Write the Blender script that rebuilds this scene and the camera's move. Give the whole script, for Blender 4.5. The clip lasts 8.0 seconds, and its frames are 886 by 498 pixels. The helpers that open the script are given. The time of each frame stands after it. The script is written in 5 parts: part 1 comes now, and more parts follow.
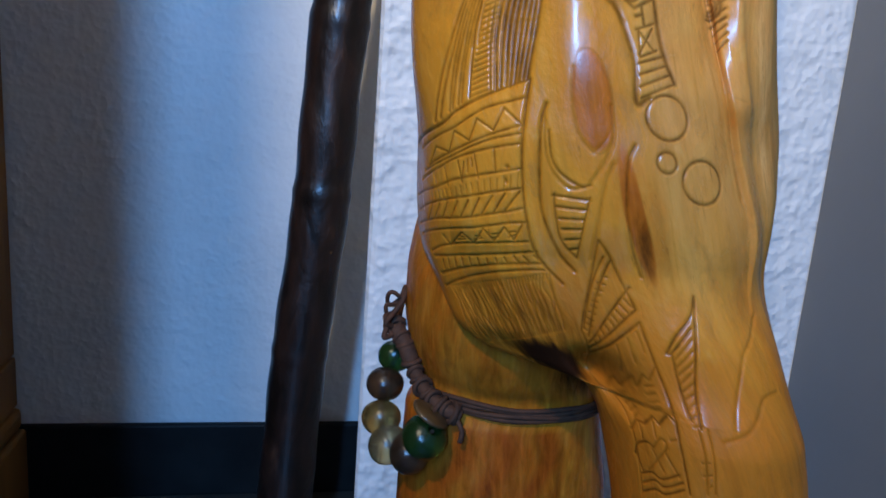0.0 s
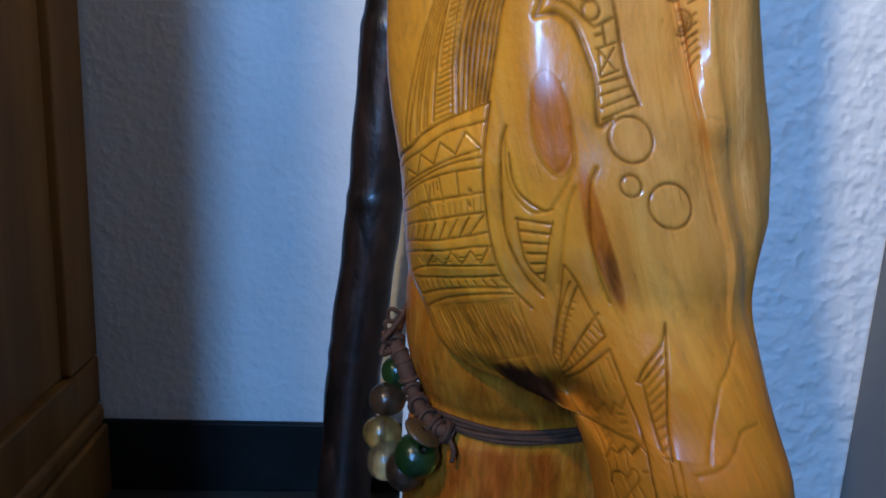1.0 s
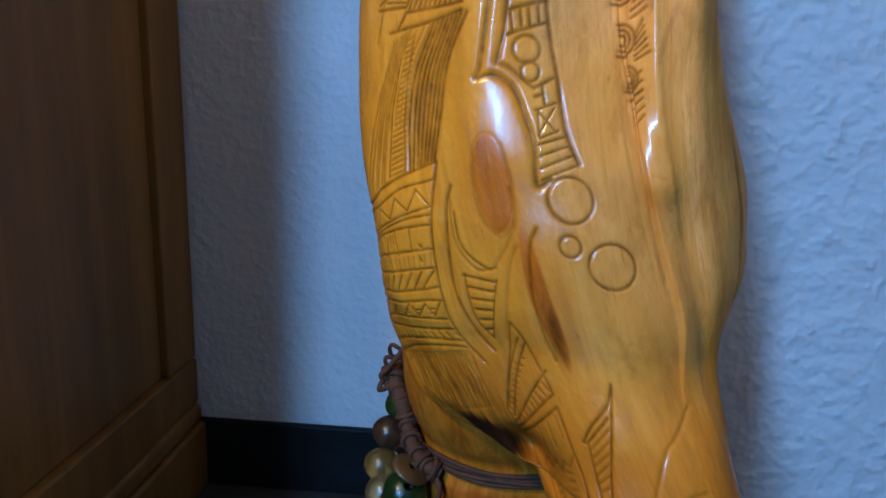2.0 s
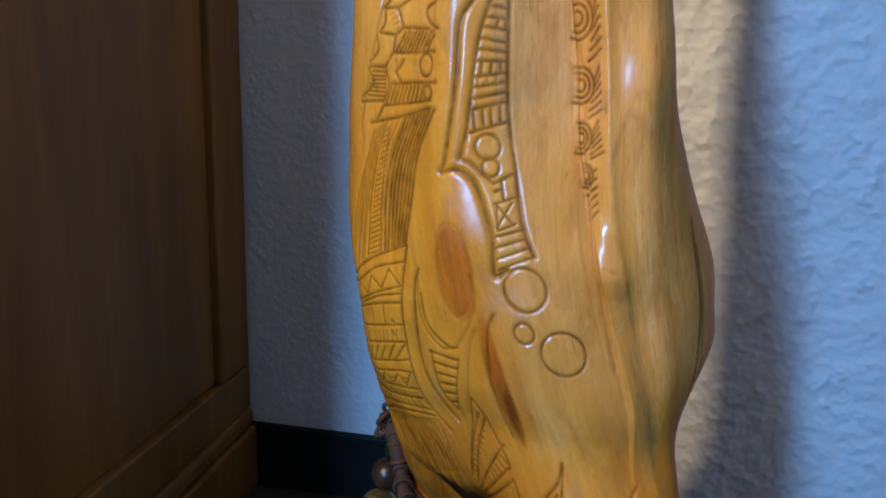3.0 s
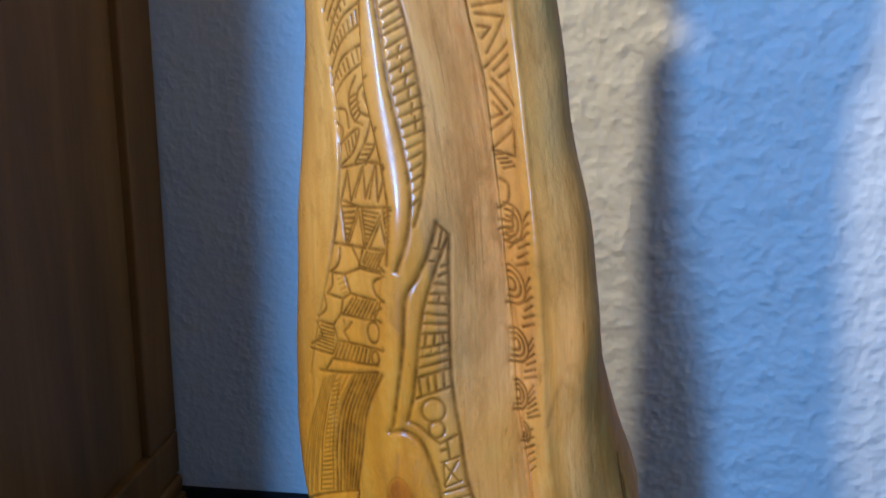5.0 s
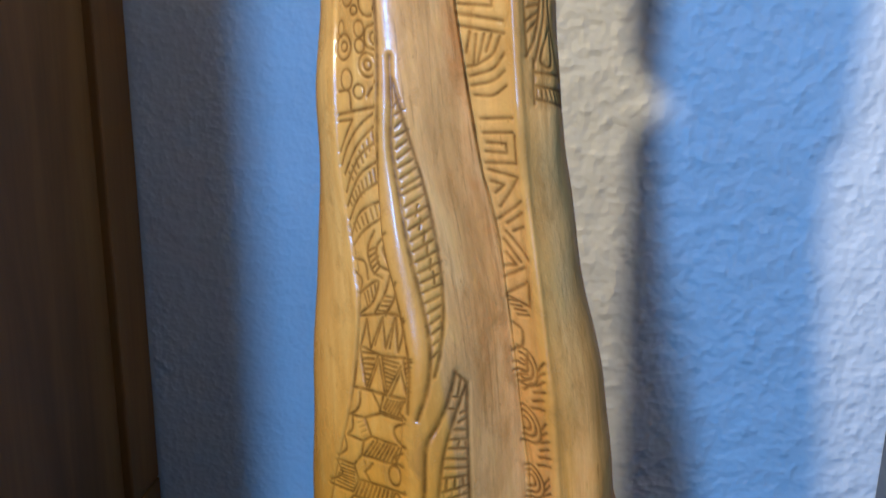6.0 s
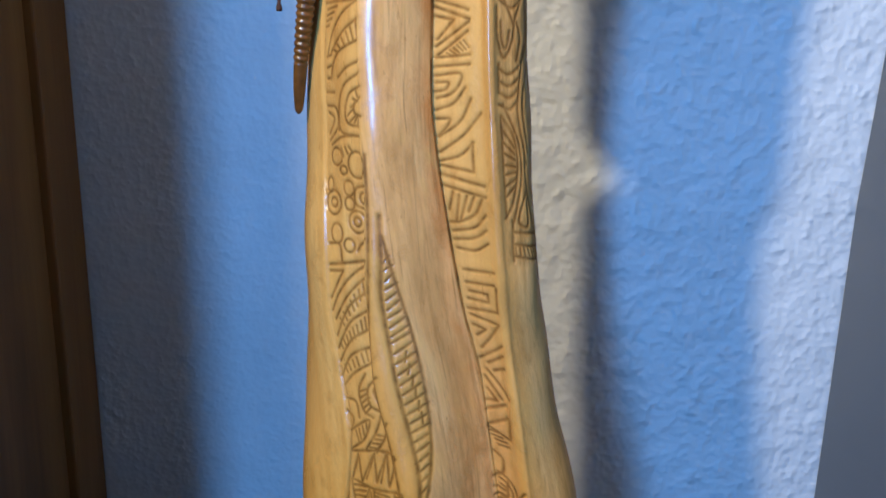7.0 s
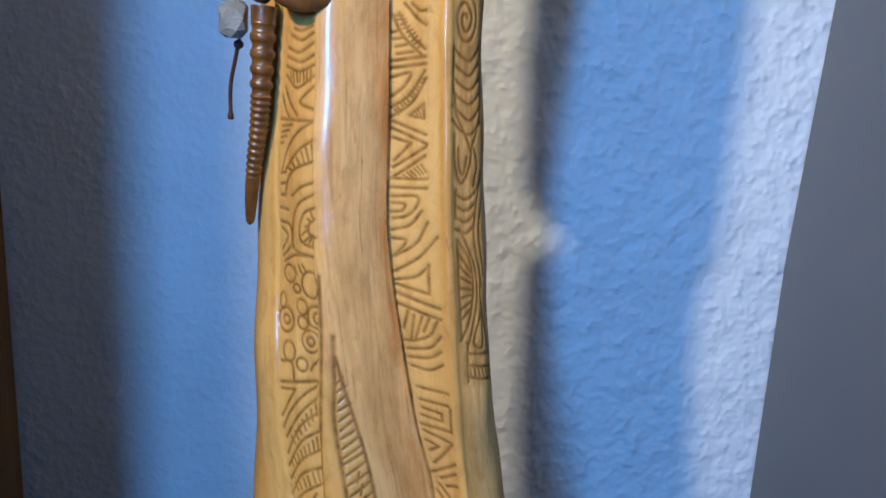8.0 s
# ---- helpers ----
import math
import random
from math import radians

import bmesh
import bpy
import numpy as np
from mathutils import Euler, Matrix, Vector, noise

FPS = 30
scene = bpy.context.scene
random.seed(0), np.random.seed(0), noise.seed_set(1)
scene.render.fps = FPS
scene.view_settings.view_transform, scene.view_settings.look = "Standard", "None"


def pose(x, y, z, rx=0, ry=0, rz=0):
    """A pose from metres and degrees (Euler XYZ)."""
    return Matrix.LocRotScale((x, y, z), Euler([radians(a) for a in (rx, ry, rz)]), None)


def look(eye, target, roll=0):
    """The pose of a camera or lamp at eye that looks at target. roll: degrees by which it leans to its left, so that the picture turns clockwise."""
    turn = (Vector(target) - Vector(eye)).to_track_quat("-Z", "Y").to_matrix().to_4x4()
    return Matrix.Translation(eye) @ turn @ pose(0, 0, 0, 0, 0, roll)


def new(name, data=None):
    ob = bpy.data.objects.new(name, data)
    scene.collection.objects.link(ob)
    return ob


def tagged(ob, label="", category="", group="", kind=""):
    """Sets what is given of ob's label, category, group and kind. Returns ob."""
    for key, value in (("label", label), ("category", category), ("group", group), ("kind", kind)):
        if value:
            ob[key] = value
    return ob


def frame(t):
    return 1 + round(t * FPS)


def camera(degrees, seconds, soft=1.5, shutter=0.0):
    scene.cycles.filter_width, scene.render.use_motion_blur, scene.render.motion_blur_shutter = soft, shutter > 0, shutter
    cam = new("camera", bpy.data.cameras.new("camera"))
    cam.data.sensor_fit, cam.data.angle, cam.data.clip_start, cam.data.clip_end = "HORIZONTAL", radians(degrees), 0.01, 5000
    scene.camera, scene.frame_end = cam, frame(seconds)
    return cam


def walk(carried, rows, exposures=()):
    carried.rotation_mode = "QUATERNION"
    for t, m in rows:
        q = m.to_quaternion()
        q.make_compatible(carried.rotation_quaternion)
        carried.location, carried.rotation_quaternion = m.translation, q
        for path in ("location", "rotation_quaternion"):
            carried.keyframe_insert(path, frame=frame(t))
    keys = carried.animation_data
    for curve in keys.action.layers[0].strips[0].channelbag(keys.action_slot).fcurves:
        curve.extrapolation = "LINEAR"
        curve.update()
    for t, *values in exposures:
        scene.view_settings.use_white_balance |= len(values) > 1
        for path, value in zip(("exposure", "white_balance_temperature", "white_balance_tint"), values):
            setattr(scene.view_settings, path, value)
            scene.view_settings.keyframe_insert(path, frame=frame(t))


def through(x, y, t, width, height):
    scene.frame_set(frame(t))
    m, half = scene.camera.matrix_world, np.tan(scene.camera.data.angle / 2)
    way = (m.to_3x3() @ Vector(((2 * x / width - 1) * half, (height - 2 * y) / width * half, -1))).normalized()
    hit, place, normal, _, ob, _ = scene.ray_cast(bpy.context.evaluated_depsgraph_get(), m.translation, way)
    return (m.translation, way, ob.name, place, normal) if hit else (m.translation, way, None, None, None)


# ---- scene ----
cam = camera(60.6, 8.0, 1.7)
METRES, EYE, TILT, LEAN, TURN = 0.4, 0.536, -12.0, -4.3, -10.2
ROWS = [
    (0.0, 0.0, 0.0, 0.0, 0.0, 0.0, -0.0),
    (0.5, 0.0463, 0.0009, 0.0098, 2.71, -0.01, 0.17),
    (1.0, 0.1029, 0.0074, 0.0216, 6.96, -0.18, 0.12),
    (2.5, 0.2961, 0.0189, 0.096, 19.68, -0.36, -1.47),
    (3.0, 0.3314, 0.0073, 0.1361, 21.51, -0.46, -2.2),
    (3.5, 0.3488, -0.0119, 0.2022, 21.15, -0.41, -1.47),
    (4.0, 0.3355, -0.0141, 0.2432, 19.77, -0.76, -1.17),
    (4.5, 0.3322, -0.029, 0.3011, 17.05, -0.96, -0.82),
    (6.0, 0.2849, -0.0766, 0.4882, 13.04, -0.6, 0.54),
    (6.5, 0.2767, -0.1043, 0.5594, 10.58, -0.5, 1.0),
    (7.0, 0.2553, -0.1332, 0.6187, 8.45, -0.46, 1.3),
    (7.5, 0.2514, -0.1268, 0.6657, 6.12, -0.51, 1.26),
    (8.0, 0.2381, -0.1323, 0.7228, 3.5, -0.09, 0.75),
]
walk(cam, [(t, pose(0, 0, EYE, TILT, LEAN, TURN) @ pose(METRES * x, METRES * y, METRES * z, 90 + pitch, roll, yaw)) for t, x, y, z, yaw, pitch, roll in ROWS],
     [(0.0, -0.07, 6620, 13), (1.0, -0.08, 6650, 13), (2.5, 0.02, 6980, 13), (3.5, -0.01, 6700, 12), (4.5, -0.09, 6300, 10), (6.0, -0.15, 6050, 10), (8.0, -0.35, 5700, 10)])

# ---- light ----
world = bpy.data.worlds.new("world")
scene.world = world
world.use_nodes = True
sky = world.node_tree.nodes.new("ShaderNodeTexSky")
sky.sky_type, sky.sun_disc = "NISHITA", False
sky.sun_elevation, sky.sun_rotation = radians(35), radians(200)
world.node_tree.links.new(sky.outputs[0], world.node_tree.nodes["Background"].inputs[0])
world.node_tree.nodes["Background"].inputs[1].default_value = 0.015


def area_lamp(name, eye, target, sx, sy, watts, colour):
    data = bpy.data.lights.new(name, "AREA")
    data.shape, data.size, data.size_y, data.energy, data.color = "RECTANGLE", sx, sy, watts, colour
    ob = new(name, data)
    ob.matrix_world = look(eye, target)
    return ob


# daylight in the narrow window behind the viewer, and the room's warm lamp
area_lamp("window_light", (-0.59, -1.66, 1.42), (0.10, 0.30, 0.90), 0.13, 0.90, 53, (0.150, 0.44, 1.0))
bulb = bpy.data.lights.new("room_lamp", "SPOT")
bulb.energy, bulb.color, bulb.shadow_soft_size = 72, (1.0, 0.845, 0.575), 0.032
bulb.spot_size, bulb.spot_blend = radians(94), 1.0
new("room_lamp", bulb).matrix_world = look((-0.49, -0.50, 1.40), (0.10, 0.30, 1.22))

glow = bpy.data.lights.new("ceiling_fill_light", "SPOT")   # added warm fill, bounced off the ceiling; no such lamp is known
glow.energy, glow.color, glow.shadow_soft_size = 34, (1.0, 0.80, 0.52), 0.05
glow.spot_size, glow.spot_blend = radians(130), 0.6
new("ceiling_fill_light", glow).matrix_world = look((-0.49, -0.50, 1.47), (-0.40, -0.40, 2.5))


# ---- materials ----
def material(name, rough=0.6, metal=0.0, coat=0.0):
    m = bpy.data.materials.new(name)
    m.use_nodes = True
    b = m.node_tree.nodes["Principled BSDF"]
    b.inputs["Roughness"].default_value, b.inputs["Metallic"].default_value = rough, metal
    b.inputs["Coat Weight"].default_value, b.inputs["Coat Roughness"].default_value = coat, 0.18
    return m, m.node_tree, b


def node(tree, kind, **inputs):
    n = tree.nodes.new(kind)
    for k, v in inputs.items():
        n.inputs[k.replace("_", " ")].default_value = v
    return n


def coords(tree, sx, sy, sz):
    c, mp = tree.nodes.new("ShaderNodeTexCoord"), tree.nodes.new("ShaderNodeMapping")
    mp.inputs["Scale"].default_value = (sx, sy, sz)
    tree.links.new(c.outputs["Object"], mp.inputs[0])
    return mp.outputs[0]


def noise_tex(tree, vec, scale, detail=4.0, rough=0.55, distort=0.0):
    n = node(tree, "ShaderNodeTexNoise", Scale=scale, Detail=detail, Roughness=rough, Distortion=distort)
    tree.links.new(vec, n.inputs["Vector"])
    return n.outputs["Fac"]


def ramp(tree, fac, *stops):
    r = tree.nodes.new("ShaderNodeValToRGB")
    while len(r.color_ramp.elements) < len(stops):
        r.color_ramp.elements.new(0.5)
    for e, (p, c) in zip(r.color_ramp.elements, stops):
        e.position, e.color = p, (*c, 1) if len(c) == 3 else c
    tree.links.new(fac, r.inputs[0])
    return r.outputs[0]


def mix(tree, fac, a, b, mode="MIX"):
    n = tree.nodes.new("ShaderNodeMix")
    n.data_type, n.blend_type = "RGBA", mode
    for sock, v in ((n.inputs[0], fac), (n.inputs[6], a), (n.inputs[7], b)):
        if isinstance(v, (int, float)):
            sock.default_value = v
        elif isinstance(v, tuple):
            sock.default_value = (*v, 1)
        else:
            tree.links.new(v, sock)
    return n.outputs[2]


def bump(tree, b, height, strength, distance, below=None):
    n = node(tree, "ShaderNodeBump", Strength=strength, Distance=distance)
    tree.links.new(height, n.inputs["Height"])
    if below:
        tree.links.new(below, n.inputs["Normal"])
    tree.links.new(n.outputs[0], b.inputs["Normal"])
    return n.outputs[0]


def plaster(name, relief):
    """Off-white wall paint over trowelled plaster."""
    m, t, b = material(name, 0.62)
    v = coords(t, 1, 1, 1)
    big, mid, fine = noise_tex(t, v, 30, 0.6, 0.5), noise_tex(t, v, 92, 1.0, 0.5), noise_tex(t, v, 250, 2, 0.6)
    t.links.new(ramp(t, noise_tex(t, v, 7, 5), (0.3, (0.70, 0.69, 0.67)), (0.7, (0.78, 0.77, 0.75))), b.inputs["Base Color"])
    first = bump(t, b, big, 0.50 * relief, 0.0085)
    second = bump(t, b, ramp(t, mid, (0.30, (0, 0, 0)), (0.62, (0.45, 0.45, 0.45)), (0.85, (1, 1, 1))), 0.66 * relief, 0.0042, first)
    bump(t, b, fine, 0.25 * relief, 0.0008, second)
    return m


def plain(name, colour, rough, spread=0.12, scale=12, relief=0.0, metal=0.0, coat=0.0):
    m, t, b = material(name, rough, metal, coat)
    v = coords(t, 1, 1, 1)
    lo, hi = tuple(c * (1 - spread) for c in colour), tuple(min(1, c * (1 + spread)) for c in colour)
    t.links.new(ramp(t, noise_tex(t, v, scale, 6), (0.3, lo), (0.7, hi)), b.inputs["Base Color"])
    if relief:
        bump(t, b, noise_tex(t, v, scale * 8, 4), 0.5, relief)
    return m


PLASTER = plaster("coarse_plaster", 1.0)
SOFT_PLASTER = plaster("smoother_plaster", 0.5)
GREY_PAINT = plain("grey_wall_paint", (0.165, 0.165, 0.165), 0.6, 0.06, 5, 0.0006)
BASE_BLACK = plain("black_skirting", (0.012, 0.012, 0.012), 0.55, 0.3, 20, 0.0002)
BASE_BLACK.node_tree.nodes["Principled BSDF"].inputs["Specular IOR Level"].default_value = 0.15
TILE = plain("floor_tile", (0.055, 0.047, 0.040), 0.4, 0.2, 9, 0.0003)
CEILING = plain("ceiling_paint", (0.75, 0.74, 0.72), 0.7, 0.04, 6)
# for walls out of view, dark so that little light bounces
BROWN_WALL = plain("brown_wall_paint", (0.095, 0.085, 0.07), 0.7, 0.1, 4)


# ---- building helpers ----
def mesh_of(name, bm, mat):
    me = bpy.data.meshes.new(name)
    bm.to_mesh(me)
    bm.free()
    me.materials.append(mat)
    return me


def part(name, bm, mat, parent=None, label=""):
    ob = new(name, mesh_of(name, bm, mat))
    if parent:
        ob.parent = parent
    if label:
        tagged(ob, label)
    return ob


def box(x0, x1, y0, y1, z0, z1, bevel=0.0, segments=2):
    bm = bmesh.new()
    bmesh.ops.create_cube(bm, size=1)
    for v in bm.verts:
        v.co = Vector(((x0 + x1) / 2 + v.co.x * (x1 - x0), (y0 + y1) / 2 + v.co.y * (y1 - y0), (z0 + z1) / 2 + v.co.z * (z1 - z0)))
    if bevel:
        bmesh.ops.bevel(bm, geom=bm.edges[:], offset=bevel, segments=segments, profile=0.5, affect="EDGES")
    return bm


def structure(name, bm, mat, label):
    return tagged(part(name, bm, mat), label, "", "", "structure")


# ---- the room ----
RIGHT, BACK, FRONT = 0.444, 0.936, 0.583       # side wall, alcove wall, face of the pier
structure("floor", box(-1.9, RIGHT, -1.75, BACK, -0.05, 0.0), TILE, "plain grey floor tile in shade")
# unseen ceiling, added; pale so that it returns the warm fill
structure("ceiling", box(-1.9, RIGHT, -1.75, BACK, 2.5, 2.55), CEILING, "unseen off-white ceiling, added to bounce the warm fill")
structure("wall_alcove", box(-1.9, 0.30, BACK, BACK + 0.1, 0.0, 2.5), SOFT_PLASTER, "off-white plastered wall behind the dark pole")
bm = box(0.053, RIGHT + 0.2, FRONT, BACK - 0.002, 0.0, 2.5)
for v in bm.verts:
    if v.co.x < 0.1 and v.co.y > 0.8:
        v.co.x = 0.15
bmesh.ops.bevel(bm, geom=bm.edges[:], offset=0.008, segments=3, profile=0.5, affect="EDGES")
structure("wall_pier", bm, PLASTER, "rough trowelled off-white plaster pier behind the carved trunk")
bm = box(RIGHT, RIGHT + 0.1, -1.75, FRONT - 0.002, 0.0, 2.5)
bmesh.ops.bisect_plane(bm, geom=bm.verts[:] + bm.edges[:] + bm.faces[:], plane_co=(0, 0, 0.70), plane_no=(0, 0, 1))
for v in bm.verts:
    v.co.x += 0.045 * max(0, v.co.z - 0.70)              # out of plumb higher up
structure("wall_side", bm, GREY_PAINT, "smooth grey painted side wall in shade")
# unseen walls, added to close the room; their dark paint limits bounced light
structure("wall_left", box(-2.0, -1.9, -1.75, BACK + 0.1, 0.0, 2.5), BROWN_WALL, "unseen brown wall, added to close the room")
# unseen wall, added, with a tall narrow window, which the daylight enters
structure("wall_window_below", box(-1.9, RIGHT, -1.85, -1.75, 0.0, 0.85), BROWN_WALL, "unseen brown wall added below the window")
structure("wall_window_above", box(-1.9, RIGHT, -1.85, -1.75, 2.0, 2.5), BROWN_WALL, "unseen brown wall added above the window")
structure("wall_window_beside", box(-1.9, -0.71, -1.85, -1.75, 0.85, 2.0), BROWN_WALL, "unseen brown wall added beside the window")
structure("wall_window_beyond", box(-0.47, RIGHT, -1.85, -1.75, 0.85, 2.0), BROWN_WALL, "unseen brown wall added beside the window")
structure("baseboard", box(-0.62, 0.147, BACK - 0.012, BACK - 0.001, 0.0, 0.098, 0.003), BASE_BLACK, "glossy black skirting board along the alcove wall")


# ---- the carved trunk ----
def along_grain(tree, sx, sy, sz):
    """Coordinates that follow the grain of a carving, in metres."""
    c, mp = tree.nodes.new("ShaderNodeAttribute"), tree.nodes.new("ShaderNodeMapping")
    c.attribute_name = "flow"
    mp.inputs["Scale"].default_value = (sx, sy, sz)
    tree.links.new(c.outputs["Vector"], mp.inputs[0])
    return mp.outputs[0]


def ragged(tree, name, tex, amount):
    """A painted-in patch of the wood, its rim broken up by the texture."""
    a = tree.nodes.new("ShaderNodeAttribute")
    a.attribute_name = name
    rim = tree.nodes.new("ShaderNodeMath")               # the patch's rim: a - a * a
    rim.operation = "MULTIPLY_ADD"
    flip = node(tree, "ShaderNodeMapRange", From_Max=1.0, To_Min=0.0, To_Max=-1.0)
    tree.links.new(a.outputs["Fac"], flip.inputs[0])
    for i, out in enumerate((a.outputs["Fac"], flip.outputs[0], a.outputs["Fac"])):
        tree.links.new(out, rim.inputs[i])
    push = node(tree, "ShaderNodeMapRange", From_Min=0.3, From_Max=0.7, To_Min=-4 * amount, To_Max=4 * amount)
    tree.links.new(tex, push.inputs[0])
    whole = tree.nodes.new("ShaderNodeMath")
    whole.operation, whole.use_clamp = "MULTIPLY_ADD", True
    tree.links.new(rim.outputs[0], whole.inputs[0])
    tree.links.new(push.outputs[0], whole.inputs[1])
    tree.links.new(a.outputs["Fac"], whole.inputs[2])
    return whole.outputs[0]


def varnished_wood(name, heart_dark, heart_light):
    """Honey-coloured varnished wood: long grain, brown heartwood figure, painted shade, dark dirt in the cuts."""
    m, t, b = material(name, 0.34, 0.0, 0.55)
    v = along_grain(t, 1, 1, 0.045)
    grain = noise_tex(t, v, 330, 5, 0.6, 0.3)
    streak = noise_tex(t, along_grain(t, 1, 1, 0.09), 62, 4, 0.55, 0.8)
    cloud = noise_tex(t, along_grain(t, 1, 1, 0.5), 22, 3, 0.5)
    honey = ramp(t, streak, (0.26, (0.68, 0.212, 0.011)), (0.50, (0.83, 0.298, 0.021)), (0.76, (0.90, 0.385, 0.042)))
    honey = mix(t, ramp(t, grain, (0.35, (0, 0, 0)), (0.62, (1, 1, 1))), mix(t, 0.14, honey, (0.400, 0.143, 0.0180)), honey)
    honey = mix(t, ramp(t, cloud, (0.42, (0, 0, 0)), (0.70, (0.6, 0.6, 0.6))), honey, (0.580, 0.203, 0.0182))
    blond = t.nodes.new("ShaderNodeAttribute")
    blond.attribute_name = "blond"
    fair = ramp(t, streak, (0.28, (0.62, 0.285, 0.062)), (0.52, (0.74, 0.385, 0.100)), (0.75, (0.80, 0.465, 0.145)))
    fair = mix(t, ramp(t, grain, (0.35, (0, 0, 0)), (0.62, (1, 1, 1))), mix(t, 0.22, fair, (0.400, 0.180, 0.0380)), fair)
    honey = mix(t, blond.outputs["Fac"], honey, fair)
    bare = t.nodes.new("ShaderNodeAttribute")
    bare.attribute_name = "bark"
    fibre = noise_tex(t, along_grain(t, 1, 1, 0.16), 75, 5, 0.6, 0.9)
    thread = noise_tex(t, along_grain(t, 1, 1, 0.075), 560, 5, 0.65, 0.5)
    pale = ramp(t, fibre, (0.30, (0.620, 0.295, 0.0850)), (0.5, (0.840, 0.428, 0.1430)), (0.70, (0.910, 0.520, 0.2000)))
    pale = mix(t, ramp(t, thread, (0.40, (0, 0, 0)), (0.58, (1, 1, 1))), mix(t, 0.22, pale, (0.270, 0.112, 0.0300)), pale)
    vein = noise_tex(t, along_grain(t, 1, 1, 0.05), 260, 4, 0.6, 1.0)
    pale = mix(t, ramp(t, vein, (0.58, (0, 0, 0)), (0.70, (0.50, 0.50, 0.50))), pale, (0.230, 0.088, 0.0220))
    pore = noise_tex(t, along_grain(t, 1, 1, 0.035), 850, 3, 0.6, 0.3)
    pale = mix(t, ramp(t, pore, (0.60, (0, 0, 0)), (0.68, (0.46, 0.46, 0.46))), pale, (0.190, 0.070, 0.016))
    broad = noise_tex(t, along_grain(t, 1, 1, 0.4), 48, 3, 0.5, 1.4)
    pale = mix(t, ramp(t, broad, (0.44, (0, 0, 0)), (0.68, (0.38, 0.38, 0.38))), pale, (0.45, 0.185, 0.042))
    wood = mix(t, bare.outputs["Fac"], honey, pale)
    mottle = noise_tex(t, along_grain(t, 1, 1, 0.45), 120, 6, 0.65, 0.8)
    wood = mix(t, ramp(t, mottle, (0.52, (0, 0, 0)), (0.72, (0.55, 0.55, 0.55))), wood, (0.36, 0.140, 0.018))
    wood = mix(t, ramp(t, mottle, (0.26, (0.35, 0.35, 0.35)), (0.46, (0, 0, 0))), wood, (0.86, 0.47, 0.11))
    figure = noise_tex(t, along_grain(t, 1, 1, 0.12), 30, 4, 0.6, 1.6)
    wood = mix(t, ramp(t, figure, (0.50, (0, 0, 0)), (0.66, (0.30, 0.30, 0.30)), (0.80, (0, 0, 0))), wood, (0.33, 0.125, 0.018))
    freckle = noise_tex(t, along_grain(t, 1, 1, 0.3), 480, 3, 0.6, 0.4)
    wood = mix(t, ramp(t, freckle, (0.66, (0, 0, 0)), (0.76, (0.5, 0.5, 0.5))), wood, (0.26, 0.09, 0.012))
    blotch = noise_tex(t, along_grain(t, 1, 1, 0.55), 95, 5, 0.62, 1.2)
    heart_shade_tone = mix(t, 0.5, ramp(t, grain, (0.3, heart_dark), (0.7, heart_light)), ramp(t, blotch, (0.34, heart_dark), (0.62, heart_light)))
    wood = mix(t, ragged(t, "heart_shade", blotch, 0.30), wood, heart_shade_tone)
    # burnt wood, and shade painted into creases and the fork
    char_shade_mix = ragged(t, "char_shade", noise_tex(t, along_grain(t, 1, 1, 0.22), 240, 5, 0.65, 0.6), 0.45)
    wood = mix(t, char_shade_mix, wood, (0.030, 0.009, 0.003))
    cut = t.nodes.new("ShaderNodeAttribute")
    cut.attribute_name = "cut"
    grime = noise_tex(t, along_grain(t, 1, 1, 1), 210, 4, 0.6)
    line = t.nodes.new("ShaderNodeMath")
    line.operation, line.use_clamp = "MULTIPLY", True
    t.links.new(cut.outputs["Fac"], line.inputs[0])
    t.links.new(ramp(t, grime, (0.32, (0.66, 0.66, 0.66)), (0.62, (1, 1, 1))), line.inputs[1])
    wood = mix(t, line.outputs[0], wood, mix(t, 0.12, ramp(t, grime, (0.35, (0.120, 0.034, 0.004)), (0.65, (0.048, 0.013, 0.002))), wood))
    dull = t.nodes.new("ShaderNodeMath")
    dull.operation = "MAXIMUM"
    t.links.new(cut.outputs["Fac"], dull.inputs[0])
    t.links.new(char_shade_mix, dull.inputs[1])
    gloss = node(t, "ShaderNodeMapRange", From_Max=0.65, To_Min=1.0, To_Max=0.26)
    t.links.new(dull.outputs[0], gloss.inputs[0])
    dry = t.nodes.new("ShaderNodeAttribute")
    dry.attribute_name = "dry"
    less = node(t, "ShaderNodeMapRange", To_Min=1.0, To_Max=0.12)
    t.links.new(dry.outputs["Fac"], less.inputs[0])
    coat = t.nodes.new("ShaderNodeMath")
    coat.operation = "MULTIPLY"
    t.links.new(gloss.outputs[0], coat.inputs[0])
    t.links.new(less.outputs[0], coat.inputs[1])
    t.links.new(coat.outputs[0], b.inputs["Coat Weight"])
    shine = node(t, "ShaderNodeMapRange", From_Max=0.4, To_Min=0.16, To_Max=0.05)
    t.links.new(dull.outputs[0], shine.inputs[0])
    t.links.new(shine.outputs[0], b.inputs["Specular IOR Level"])
    t.links.new(wood, b.inputs["Base Color"])
    rough = node(t, "ShaderNodeMapRange", To_Min=0.28, To_Max=0.44)
    t.links.new(grain, rough.inputs[0])
    matt = t.nodes.new("ShaderNodeMath")
    matt.operation = "MAXIMUM"
    t.links.new(rough.outputs[0], matt.inputs[0])
    worn = t.nodes.new("ShaderNodeMath")
    worn.operation, worn.inputs[1].default_value = "MULTIPLY", 0.7
    t.links.new(dry.outputs["Fac"], worn.inputs[0])
    dim = t.nodes.new("ShaderNodeMath")
